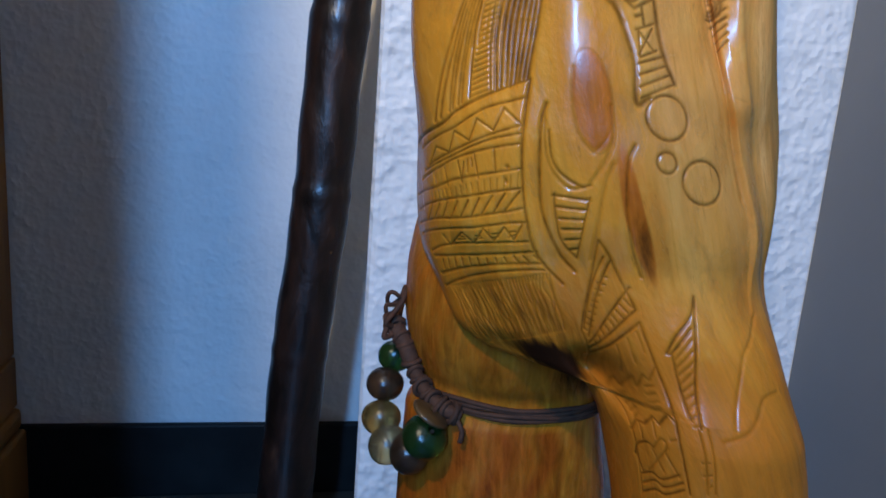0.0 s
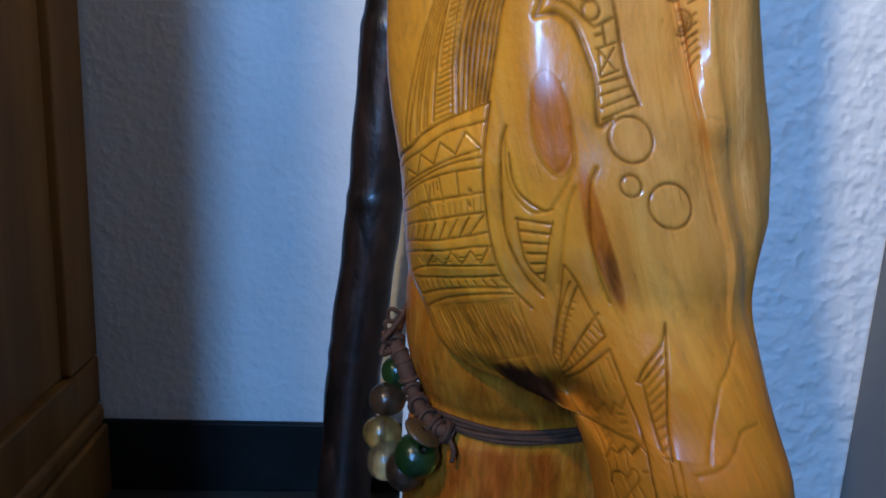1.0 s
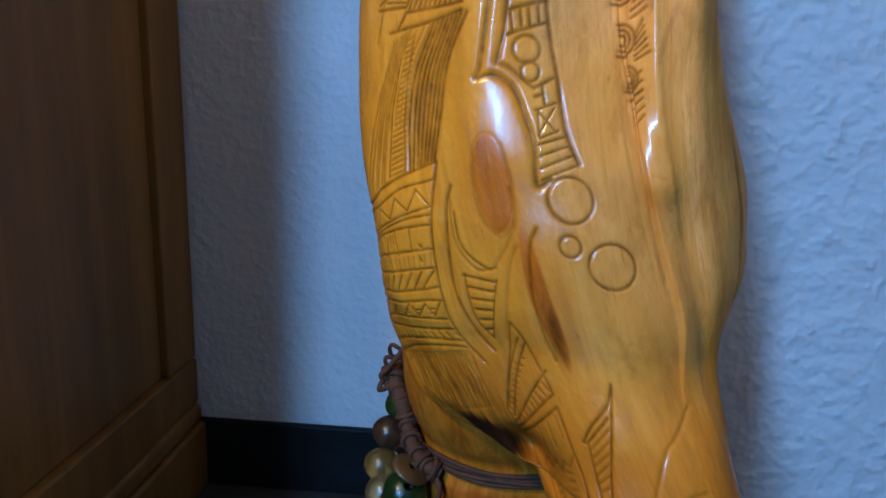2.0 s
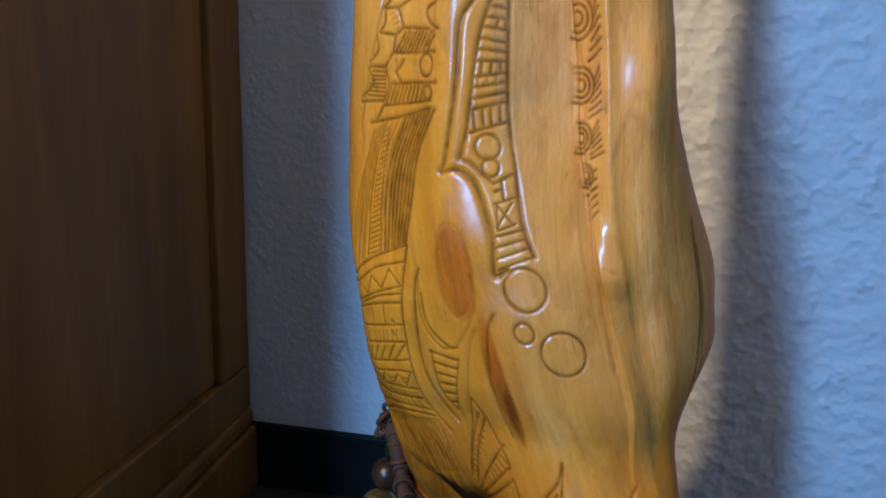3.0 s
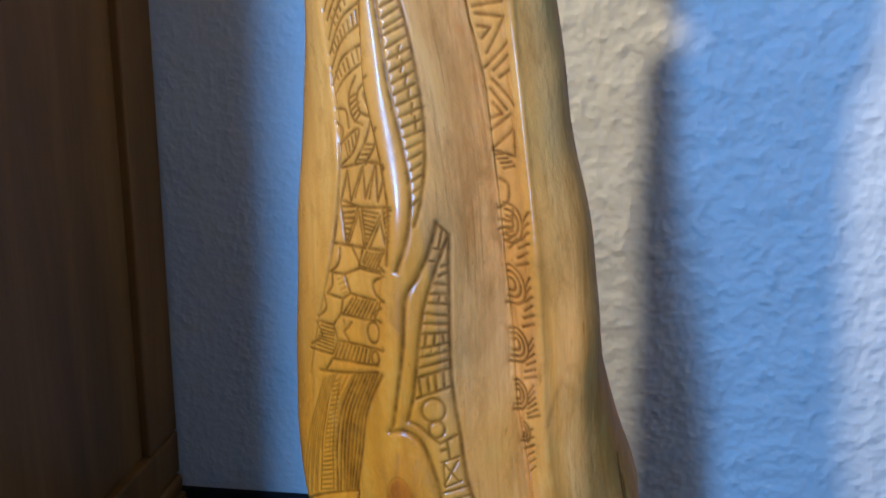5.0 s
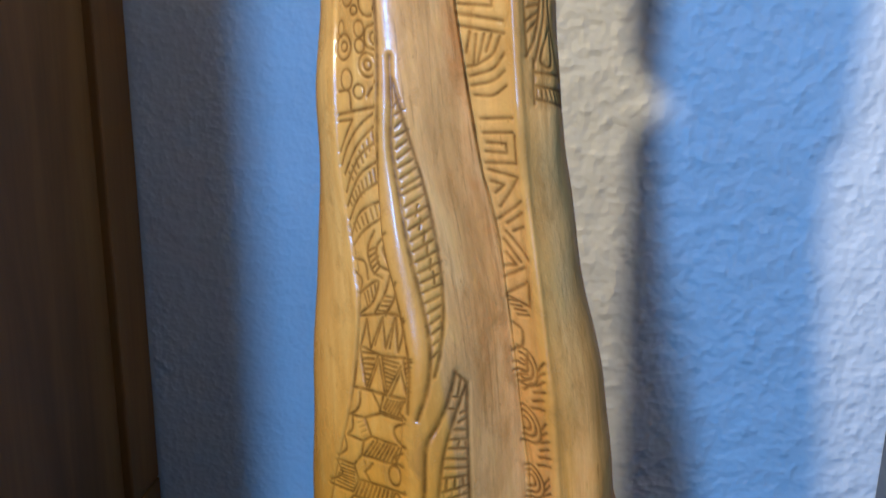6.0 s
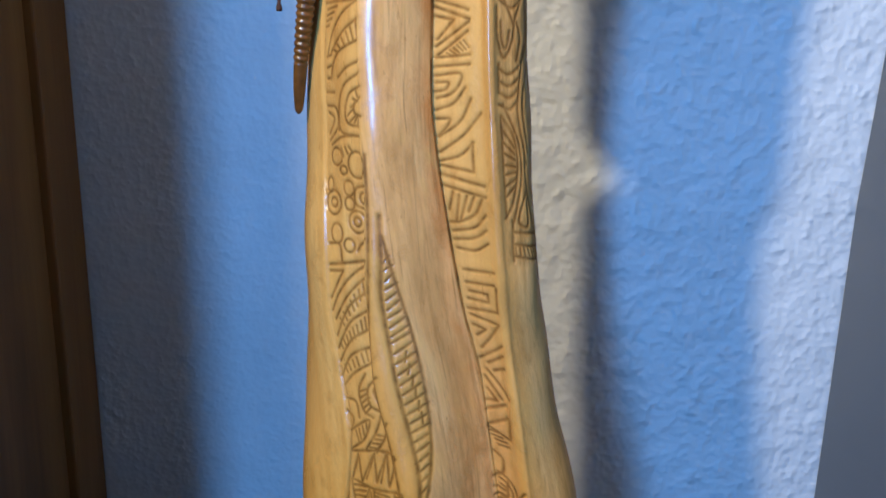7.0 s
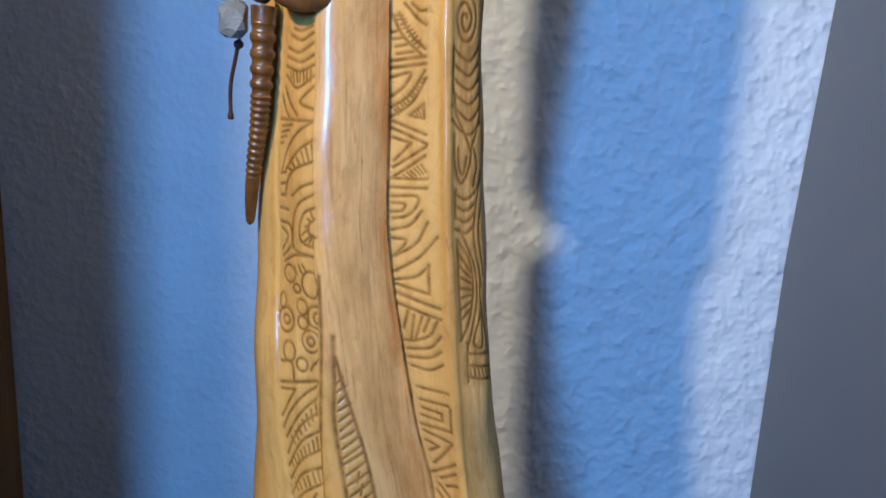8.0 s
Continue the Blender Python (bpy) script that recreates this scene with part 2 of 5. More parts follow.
    dim.operation = "MAXIMUM"
    t.links.new(worn.outputs[0], dim.inputs[0])
    t.links.new(char_shade_mix, dim.inputs[1])
    t.links.new(dim.outputs[0], matt.inputs[1])
    t.links.new(matt.outputs[0], b.inputs["Roughness"])
    smear = node(t, "ShaderNodeMapRange", From_Min=0.35, From_Max=0.65, To_Min=0.11, To_Max=0.32)
    t.links.new(mottle, smear.inputs[0])
    t.links.new(smear.outputs[0], b.inputs["Coat Roughness"])
    bump(t, b, noise_tex(t, along_grain(t, 1, 1, 0.6), 520, 3), 0.55, 0.0005, bump(t, b, noise_tex(t, along_grain(t, 1, 1, 0.35), 90, 3), 0.14, 0.0016, bump(t, b, grain, 0.10, 0.0004)))
    return m


WOOD = varnished_wood("varnished_wood", (0.37, 0.084, 0.005), (0.68, 0.180, 0.011))
# the hind leg's redder, darker wood; some of its shade is in the colour
RED_WOOD = varnished_wood("varnished_red_wood_dim", (0.22, 0.034, 0.002), (0.56, 0.112, 0.006))


def curve(z, keys):
    """A smooth curve through (z, value) keys."""
    zs, vs = np.array([k[0] for k in keys]), np.array([k[1] for k in keys])
    d = np.diff(vs) / np.diff(zs)
    m = np.concatenate([[d[0]], np.where(d[1:] * d[:-1] > 0, 2 * d[1:] * d[:-1] / (d[1:] + d[:-1] + 1e-12), 0), [d[-1]]])
    z = np.clip(z, zs[0], zs[-1])
    i = np.clip(np.searchsorted(zs, z) - 1, 0, len(zs) - 2)
    h = zs[i + 1] - zs[i]
    t = (z - zs[i]) / h
    return ((1 + 2 * t) * (1 - t) ** 2 * vs[i] + t * (1 - t) ** 2 * h * m[i] + t * t * (3 - 2 * t) * vs[i + 1] + t * t * (t - 1) * h * m[i + 1])


LEFT = [(0.0, 0.160), (0.25, 0.139), (0.39, 0.1195), (0.418, 0.1135), (0.430, 0.1085), (0.4365, 0.103), (0.4395, 0.085), (0.444, 0.070), (0.452, 0.0595),
        (0.4636, 0.054), (0.477, 0.048), (0.49, 0.0455), (0.52, 0.0420), (0.56, 0.0368), (0.60, 0.0366), (0.65, 0.0380), (0.70, 0.0390), (0.84, 0.0390), (0.87, 0.0405), (0.885, 0.039), (0.92, 0.037), (1.02, 0.036)]
# widened above 0.88, out of view, to broaden the trunk's shadow
RIGHT_EDGE = [(0.0, 0.240), (0.25, 0.205), (0.39, 0.1805), (0.43, 0.1740), (0.455, 0.1675), (0.485, 0.1612), (0.535, 0.1535), (0.568, 0.1510), (0.60, 0.1515), (0.63, 0.150),
              (0.664, 0.1415), (0.70, 0.1345), (0.736, 0.1285), (0.77, 0.126), (0.808, 0.1225), (0.856, 0.120), (0.875, 0.1205), (0.92, 0.129), (1.02, 0.136)]
MIDDLE = [(0.0, 0.225), (0.39, 0.228), (0.425, 0.231), (0.4385, 0.240), (0.455, 0.252), (0.485, 0.268), (0.535, 0.263), (0.61, 0.266), (0.725, 0.279), (0.80, 0.284), (1.02, 0.296)]
DEPTH = [(0.0, 0.030), (0.425, 0.030), (0.4385, 0.034), (0.455, 0.044), (0.485, 0.052), (0.535, 0.039), (0.61, 0.036), (0.725, 0.034), (1.02, 0.032)]
SKEW = [(0.0, 0.08), (0.42, 0.10), (0.4395, 0.15), (0.485, 0.28), (0.535, 0.20), (1.02, 0.20)]
RECESS = [(0.0, 0.0), (0.40, 0.10), (0.428, 0.30), (0.4395, 0.55), (0.455, 0.25), (0.480, 0.0), (0.53, 0.0), (1.02, 0.0)]


FULL = [(0.0, 1.0), (0.44, 0.95), (0.485, 0.78), (0.52, 0.90), (0.57, 1.2), (0.62, 1.2), (0.70, 1.0), (1.02, 1.0)]
FRONT_LINE = [(0.0, 0.200), (0.25, 0.172), (0.395, 0.148), (0.42, 0.140), (0.45, 0.126), (0.48, 0.112), (0.505, 0.1045), (0.56, 0.0975), (0.60, 0.0955), (0.664, 0.0903), (0.736, 0.0838), (0.808, 0.0808), (0.87, 0.0808), (1.02, 0.081)]


def trunk_base(phi, z):
    """The bare trunk's surface: angle from the front, to the viewer's right, and height."""
    l, r, front = curve(z, LEFT), curve(z, RIGHT_EDGE), curve(z, FRONT_LINE)
    s, c = np.sin(phi), np.cos(phi)
    x = front + np.where(s < 0, front - l, r - front) * s
    c = np.where(c < 0, 1.25 * c, np.where(s < 0, np.maximum(c, 0) ** curve(z, FULL), c))
    y = curve(z, MIDDLE) - curve(z, SKEW) * (x - front) - curve(z, DEPTH) * c
    far = np.maximum(0, 0.132 - x)
    y = y + curve(z, RECESS) * far * far / (far + 0.015) * np.clip(c + 0.4, 0, 1)
    return x, y, r - l


def smooth(e0, e1, x):
    t = np.clip((x - e0) / (e1 - e0), 0, 1)
    return t * t * (3 - 2 * t)


class Carving:
    """A tube of wood, opened out: s runs round it from its front, in millimetres, and z is the height in millimetres. Holds relief, colours and cuts."""

    def __init__(self, base, phi, z):
        self.phi, self.z = np.meshgrid(phi, z)
        x, y, _ = base(self.phi, self.z)
        self.p = np.stack([x, y, self.z], -1)
        step = np.linalg.norm(np.diff(self.p[:, :, :2], axis=1), axis=2)
        arc = np.concatenate([np.zeros((len(z), 1)), np.cumsum(step, 1)], 1)
        self.s = (arc - arc[:, [int(np.argmin(abs(phi)))]]) * 1000
        self.h = self.z * 1000
        self.out = np.zeros_like(self.z)                 # relief along the normal, mm
        self.deep = np.zeros_like(self.z)                # furrows cut straight in, mm
        self.mask = {k: np.zeros_like(self.z) for k in ("cut", "heart_shade", "bark", "char_shade", "blond", "dry")}
        self.groove = np.zeros_like(self.z)
        self.lean = np.zeros_like(self.z)                # how far the grain wanders round the trunk, mm

    def cut(self, points, width=0.55, depth=0.5, dark=0.95, closed=False):
        """A V-shaped cut along a line of (s, z) points."""
        pts = [np.array(p, float) for p in points]
        width = (0.92 if pts[0][1] < 560 else 1.62) * width
        if pts[0][1] < 455 and pts[0][0] > -30:          # worn faint on the front leg
            depth, dark = 0.7 * depth, 0.6 * dark
        if closed:
            pts.append(pts[0])
        zs = self.h[:, 0]
        for a, b in zip(pts, pts[1:]):
            r = 4 * width
            i0, i1 = np.searchsorted(zs, (min(a[1], b[1]) - r, max(a[1], b[1]) + r))
            if i1 <= i0:
                continue
            row = self.s[(i0 + i1) // 2]
            j0, j1 = np.searchsorted(row, (min(a[0], b[0]) - r - 4, max(a[0], b[0]) + r + 4))
            if j1 <= j0:
                continue
            w = np.s_[i0:i1, j0:j1]
            ds, dz = self.s[w] - a[0], self.h[w] - a[1]
            e = b - a
            t = np.clip((ds * e[0] + dz * e[1]) / max(e @ e, 1e-9), 0, 1)
            d = np.hypot(ds - t * e[0], dz - t * e[1]) / width
            g = np.exp(-1.1 * d * d) * (1.0 if a[1] < 560 else 0.85)
            self.groove[w] = np.maximum(self.groove[w], 0.8 * depth * g)
            self.mask["cut"][w] = np.maximum(self.mask["cut"][w], (dark if a[1] < 560 else 0.95 * dark) * np.maximum(np.exp(-1.7 * d * d), 0.18 * np.exp(-0.28 * d * d)))

    def patch(self, name, s, z, rs, rz, amount, tilt=0.0, soft=0.45):
        """An oval patch of colour."""
        ds, dz = self.s - s, self.h - z
        ds = ds - tilt * dz
        d = np.sqrt((ds / rs) ** 2 + (dz / rz) ** 2)
        self.mask[name] = np.maximum(self.mask[name], amount * (1 - smooth(1 - soft, 1 + soft, d)))

    def dent(self, s, z, rs, rz, amount, tilt=0.0):
        ds, dz = self.s - s, self.h - z
        ds = ds - tilt * dz
        self.out += amount * np.exp(-(ds / rs) ** 2 - (dz / rz) ** 2)

    def side(self, keys):
        """How far each place lies to the right of a line of (z, s) keys, mm."""
        return self.s - curve(self.h, keys)

    def mesh(self, name, mat, closed=True):
        p = self.p
        n = np.cross(np.gradient(p, axis=1), np.gradient(p, axis=0))
        n /= np.linalg.norm(n, axis=2, keepdims=True) + 1e-12
        p = p + n * ((self.out - self.groove) / 1000)[..., None] - np.array((0, -0.98, 0.17)) * (self.deep / 1000)[..., None]
        rows, cols = self.z.shape
        i = np.arange(rows * cols).reshape(rows, cols)
        a, b = i[:-1], i[1:]
        quads = np.stack([a, np.roll(a, -1, 1), np.roll(b, -1, 1), b], -1).reshape(-1, 4)
        me = bpy.data.meshes.new(name)
        me.vertices.add(rows * cols)
        me.vertices.foreach_set("co", p.reshape(-1).astype(np.float32))
        caps = [i[0][::-1].tolist(), i[-1].tolist()]
        loops = np.concatenate([quads.reshape(-1), np.array(caps[0] + caps[1])])
        me.loops.add(len(loops))
        me.loops.foreach_set("vertex_index", loops.astype(np.int32))
        starts = np.concatenate([np.arange(len(quads)) * 4, [len(quads) * 4, len(quads) * 4 + cols]])
        me.polygons.add(len(starts))
        me.polygons.foreach_set("loop_start", starts.astype(np.int32))
        me.update(calc_edges=True)
        me.validate()
        me.polygons.foreach_set("use_smooth", np.ones(len(me.polygons), bool))
        flow = np.stack([(self.s - self.lean) / 1000, 0.02 * np.cos(self.phi), self.z], -1)
        me.attributes.new("flow", "FLOAT_VECTOR", "POINT").data.foreach_set("vector", flow.reshape(-1).astype(np.float32))
        for k, v in self.mask.items():
            me.attributes.new(k, "FLOAT", "POINT").data.foreach_set("value", np.clip(v, 0, 1).reshape(-1).astype(np.float32))
        me.materials.append(mat)
        return me


def spread(*runs):
    """Even steps from run to run: (from, to, step)."""
    out = [np.arange(a, b, d) for a, b, d in runs]
    return np.concatenate(out + [[runs[-1][1]]])


trunk = Carving(trunk_base, np.radians(spread((-180, -106, 4), (-106, 112, 0.36), (112, 176, 4))),
                spread((0.0, 0.34, 0.01), (0.34, 0.875, 0.00038), (0.875, 1.06, 0.003), (1.06, 1.40, 0.02)))

# lines that divide the shaft, (z, s) in mm: edges of the flat band, the bark strip, the furrow and the side face
BAND_L = [(576, -60), (590, -55.5), (609, -47), (621, -42.6), (640, -38.5), (657, -35.3), (684, -37.8), (712, -40.5), (733, -40.8), (766, -40.4), (797, -39), (822, -38), (851, -34), (900, -32)]
BAND_R = [(560, -26), (587, -23), (599, -19.5), (617, -17.6), (630, -14.8), (643, -13.9), (660, -16), (686, -19.9), (705, -19.5), (729, -19.1), (755, -17.7), (854, -17.9), (900, -18)]
STRIP_R = [(500, 40), (530, 35.3), (560, 31), (580, 27.6), (607, 26), (646, 23.4), (669, 21.6), (685, 20), (698, 17.9), (708, 16), (728, 13.3), (748, 11), (769, 8.5), (788, 7.2), (826, 7), (862, 6.2), (900, 6)]
FURROW_R = [(500, 42), (540, 38), (562, 35.2), (583, 34.3), (607, 33.7), (634, 32.9), (657, 31), (687, 29.5), (705, 27.4), (727, 26), (758, 23.3), (788, 20.6), (826, 19), (862, 18.1), (900, 18)]
SIDE_L = [(500, 46), (540, 41.5), (575, 38), (607, 36.6), (640, 35.2), (690, 32.6), (732, 31), (745, 30.7), (770, 30), (795, 29.2), (826, 28), (863, 26.5), (900, 26)]

# how far the face lies back from the plain trunk along each of those lines, (z, mm): the strip slopes into a deep furrow beside a proud arris
LIE_L = [(440, 5), (470, 5), (493, -5), (522, -6), (545, -3), (590, -3), (640, 0), (690, 2), (730, -1), (770, 6), (900, 7)]
LIE_B = [(436, 2), (455, 9), (479, 8), (500, 3), (526, -2), (541, -1), (559, 1), (577, 2), (637, 6), (692, 8), (728, 8.5), (763, 9), (900, 10)]
LIE_F = [(380, -5), (445, -5), (475, 1), (500, 0), (538, 1.5), (560, 8), (593, 17.5), (615, 21.5), (648, 23.5), (680, 20.5), (710, 17.5), (725, 16), (760, 16), (900, 16)]
LIE_A = [(380, -5), (448, -5), (480, -1), (519, 0), (538, -1.5), (560, 0), (620, 3), (702, 3), (732, 0), (900, 1)]
marks = [curve(trunk.h, k) for k in (BAND_L, BAND_R, STRIP_R, SIDE_L)]
lies = [curve(trunk.h, k) for k in (LIE_L, LIE_B, LIE_F, LIE_A)]
lie = lies[0] * smooth(-100, -62, trunk.s)
for m0, m1, l0, l1 in zip(marks, marks[1:], lies, lies[1:]):
    u = np.clip((trunk.s - m0) / (m1 - m0), 0, 1)
    if m0 is marks[1]:                                   # the strip rolls over a rounded rim first
        u = (np.sqrt(u * u + 0.25) - 0.5) / 0.618
    lie = np.where(trunk.s > m0, l0 + (l1 - l0) * u, lie)
lie = np.where(trunk.s > marks[3], lies[3] - (lies[3] + 6) * (1 - 1.1 * smooth(590, 650, trunk.h) * (1 - smooth(690, 740, trunk.h))) * smooth(0, 18, trunk.s - marks[3]) * (1 - smooth(24, 52, trunk.s - marks[3])), lie)
for _ in range(6):                                       # ease the creases a little
    lie[:, 1:-1] = 0.25 * lie[:, :-2] + 0.5 * lie[:, 1:-1] + 0.25 * lie[:, 2:]
trunk.p[..., 1] += lie / 1000

d3, d4, d5 = trunk.side(STRIP_R), trunk.side(FURROW_R), trunk.side(SIDE_L)
above = smooth(545, 600, trunk.h)
span = np.maximum(d3 - d4, 0.5)
trunk.deep += smooth(0.0, 1.0, d3) * np.clip(1 - d3 / span, 0, 1) * (1.0 + 0.7 * above) * smooth(530, 560, trunk.h)
# rounded bark strip, standing proud of the band beside it
d2 = trunk.side(BAND_R)
mid = np.clip((d2 / np.maximum(d2 - d3, 1.0)), 0, 1)
CREST = [(500, -16), (541, -19), (562, -17), (578, -12.5), (610, -11.5), (640, -11), (664, -13), (682, -15.4), (703, -17.2), (770, -16.6), (857, -16.6), (900, -16.5)]
dc = trunk.side(CREST)
trunk.lean = 0.4 * curve(trunk.h, CREST) + 0.6 * curve(trunk.h, STRIP_R)
off = np.sqrt(dc * dc + 7.0) - 2.65                       # a rounded crest
ridge = np.clip(1 - np.where(dc < 0, off / 20, off / 25), 0, 1)
trunk.out += 6.2 * (np.sqrt(ridge * ridge + 0.003) - 0.055) * (0.45 * smooth(520, 560, trunk.h) + 0.55 * smooth(560, 640, trunk.h))
trunk.out += smooth(-1.0, 1.6, d2) * (1 - smooth(-0.6, 0.6, d3)) * 0.6 * smooth(655, 720, trunk.h)
d1 = trunk.side(BAND_L)
trunk.out -= 0.7 * smooth(-1.3, 1.3, d1) * (1 - smooth(-0.5, 0.4, d2)) * smooth(585, 640, trunk.h)
# crisp arris beside the side face
trunk.out += 1.2 * np.exp(-((d5 + 1.5) / 2.0) ** 2) * smooth(560, 620, trunk.h)
# the furrow runs out below as a split lip with a knob
LIP = [(440, 30), (470, 35.5), (496, 40.5), (509, 39), (521, 36.8), (534, 35.2), (545, 33.8), (562, 32.4), (580, 29.4), (640, 24)]
dl = trunk.side(LIP)
trunk.out += 2.2 * smooth(-0.5, 0.7, dl) * np.exp(-np.clip(dl, 0, 45) / 14) * smooth(462, 500, trunk.h) * (1 - smooth(566, 590, trunk.h))
trunk.out += 0.5 * np.exp(-((dl - 3.5) / 4.5) ** 2) * smooth(425, 460, trunk.h) * (1 - smooth(545, 575, trunk.h))
trunk.dent(38.6, 536, 5.0, 4.6, 0.8)
trunk.cut([(36.5, 539.5), (41.0, 538.6)], 0.6, 0.2, 0.18)
# unseen notch added in the flank above, letting a hook of lamplight through
trunk.out -= 46 * np.exp(-((trunk.h - 877 - 30 * np.clip(-np.sin(trunk.phi) - 0.4, 0, 0.6)) / 10) ** 2) * np.maximum(1 - smooth(-60, -25, np.degrees(trunk.phi)), smooth(130, 165, np.degrees(trunk.phi)))
# burl low on the far side, and the hollow in the fork
trunk.out += 27 * np.exp(-((np.degrees(trunk.phi) - 117) / 31) ** 2) * smooth(470, 506, trunk.h) * (1 - smooth(520, 622, trunk.h))
trunk.deep += 17 * np.exp(-((trunk.s + 29) / 9) ** 2 - ((trunk.h - 444) / 7.5) ** 2)
trunk.out += 0.35 * np.sin(trunk.h / 17 + trunk.s / 14) + 0.25 * np.sin(trunk.h / 7.3 - trunk.s / 9 + 1)

# ---- cuts, (s, z) in mm ----
def sweep(points, **kw):
    """A cut along a smooth line through the points."""
    p = [np.array(q, float) for q in points]
    p = [2 * p[0] - p[1]] + p + [2 * p[-1] - p[-2]]
    line = []
    for a, b, c, d in zip(p, p[1:], p[2:], p[3:]):
        for t in np.linspace(0, 1, 7)[:-1]:
            line.append(0.5 * (2 * b + (c - a) * t + (2 * a - 5 * b + 4 * c - d) * t * t + (3 * b - a - 3 * c + d) * t ** 3))
    trunk.cut(line + [p[-2]], **kw)


def rungs(a0, a1, b0, b1, n, wave=0.0, **kw):
    """n cuts from the line a0-a1 across to the line b0-b1, a little uneven."""
    a0, a1, b0, b1 = (np.array(q, float) for q in (a0, a1, b0, b1))
    for k in range(n):
        f = k / max(n - 1, 1)
        e = np.random.uniform(-0.22, 0.22, 2)
        a, b = a0 + (a1 - a0) * f, b0 + (b1 - b0) * f
        if wave:
            mids = [a + (b - a) * g + np.random.uniform(-wave, wave, 2) for g in (0.25, 0.5, 0.75)]
            sweep([a, *mids, b], **kw)
        else:
            trunk.cut([a + e, b + e[::-1]], **kw)


def ring(s, z, rs, rz, **kw):
    trunk.cut([(s + rs * math.cos(k * math.pi / 12), z + rz * math.sin(k * math.pi / 12)) for k in range(24)], closed=True, **kw)


# bands round the hip
sweep([(-97.0, 514.4), (-70.3, 523.2), (-60.5, 528.8), (-48.5, 534.4), (-38.5, 538.4), (-31.8, 540.8)], width=0.7, depth=0.8)
sweep([(-85.2, 514.4), (-69.0, 520.8), (-61.2, 524.0), (-49.0, 530.4), (-38.7, 533.6), (-32.9, 535.2)])
trunk.cut([(-79.7, 509.6), (-73.6, 516.0), (-66.2, 515.2), (-62.2, 522.4), (-55.9, 520.0), (-51.8, 527.2), (-45.9, 524.0), (-41.3, 531.2), (-35.5, 526.4)], width=0.5)
sweep([(-81.1, 508.8), (-65.6, 515.2), (-56.0, 519.2), (-45.6, 523.2), (-35.9, 526.4)])
sweep([(-85.0, 506.4), (-66.2, 513.6), (-54.8, 518.4), (-45.6, 521.6), (-35.6, 524.0)])
sweep([(-90.2, 502.4), (-74.1, 508.8), (-63.2, 513.6), (-50.5, 517.6), (-40.1, 520.0), (-36.0, 520.8)])
rungs((-77.9, 507.2), (-46.5, 518.4), (-76.8, 501.6), (-46.6, 510.4), 5, width=0.45)
rungs((-59.6, 512.8), (-55.6, 514.4), (-61.4, 507.2), (-55.6, 512.0), 3, width=0.35)
trunk.cut([(-42.3, 512.8), (-42.0, 512.8)], width=0.9, depth=0.8)
trunk.cut([(-43.4, 508.8), (-43.1, 508.0)], width=0.8, depth=0.7)
sweep([(-100.8, 495.2), (-78.1, 501.6), (-65.1, 506.4), (-51.7, 509.6), (-41.0, 512.0), (-37.5, 512.8)])
rungs((-81.6, 499.2), (-38.4, 511.2), (-81.3, 496.8), (-39.1, 506.4), 17, width=0.4, depth=0.3, dark=0.6)
sweep([(-100.1, 489.6), (-80.6, 496.0), (-66.6, 500.0), (-53.2, 503.2), (-42.0, 505.6), (-38.0, 506.4)])
rungs((-82.1, 495.2), (-38.5, 505.6), (-86.9, 488.8), (-44.9, 498.4), 9)
sweep([(-99.5, 484.8), (-80.0, 490.4), (-68.8, 492.8), (-54.7, 496.0), (-43.5, 498.4), (-37.9, 500.0)])
sweep([(-96.5, 481.6), (-79.5, 486.4), (-70.0, 488.8), (-55.7, 492.0), (-44.4, 494.4), (-37.8, 495.2)])
trunk.cut([(-77.1, 484.8), (-73.5, 481.6), (-66.8, 488.0), (-61.8, 484.8), (-56.2, 491.2), (-52.3, 487.2), (-46.8, 492.8), (-43.7, 488.8), (-39.3, 494.4)], width=0.5)
rungs((-69.3, 484.8), (-45.8, 489.6), (-65.1, 485.6), (-42.4, 490.4), 4, width=0.35)
rungs((-68.1, 486.4), (-44.8, 491.2), (-65.7, 486.4), (-42.2, 492.0), 4, width=0.35)
sweep([(-88.4, 476.8), (-77.6, 480.8), (-65.7, 484.0), (-52.7, 486.4), (-37.8, 488.8)])
sweep([(-87.0, 475.2), (-73.8, 477.6), (-59.1, 480.8), (-47.3, 483.2), (-35.5, 485.6)], width=0.65)
rungs((-80.7, 475.2), (-36.8, 484.0), (-82.0, 471.2), (-34.6, 482.4), 12)
sweep([(-86.5, 468.8), (-69.8, 473.6), (-55.8, 477.6), (-44.3, 480.0), (-33.5, 481.6)], width=0.65)
sweep([(-87.9, 464.0), (-69.4, 470.4), (-54.3, 475.2), (-40.6, 478.4), (-33.7, 479.2)])
sweep([(-31.8, 540.8), (-34.2, 530.4), (-36.4, 519.2), (-37.2, 508.8), (-37.4, 498.4), (-37.0, 488.8), (-34.6, 482.4), (-28.8, 475.2)], width=0.75, depth=0.9)
sweep([(-27.0, 533.6), (-29.3, 527.2), (-30.8, 514.4), (-31.3, 500.8), (-29.5, 492.0), (-26.7, 484.8), (-23.1, 480.0)], width=0.75, depth=0.9)
sweep([(-26.9, 525.6), (-26.4, 516.8), (-23.4, 512.0), (-17.8, 508.8), (-14.5, 509.6)], width=0.6)
sweep([(-26.3, 505.6), (-26.4, 497.6), (-25.5, 490.4), (-21.3, 484.8)])
trunk.cut([(-14.9, 505.6), (-18.5, 493.6), (-21.3, 484.8)], width=0.4)
rungs((-26.7, 504.8), (-23.8, 487.2), (-15.3, 504.8), (-20.7, 488.0), 6, width=0.6, depth=0.7)

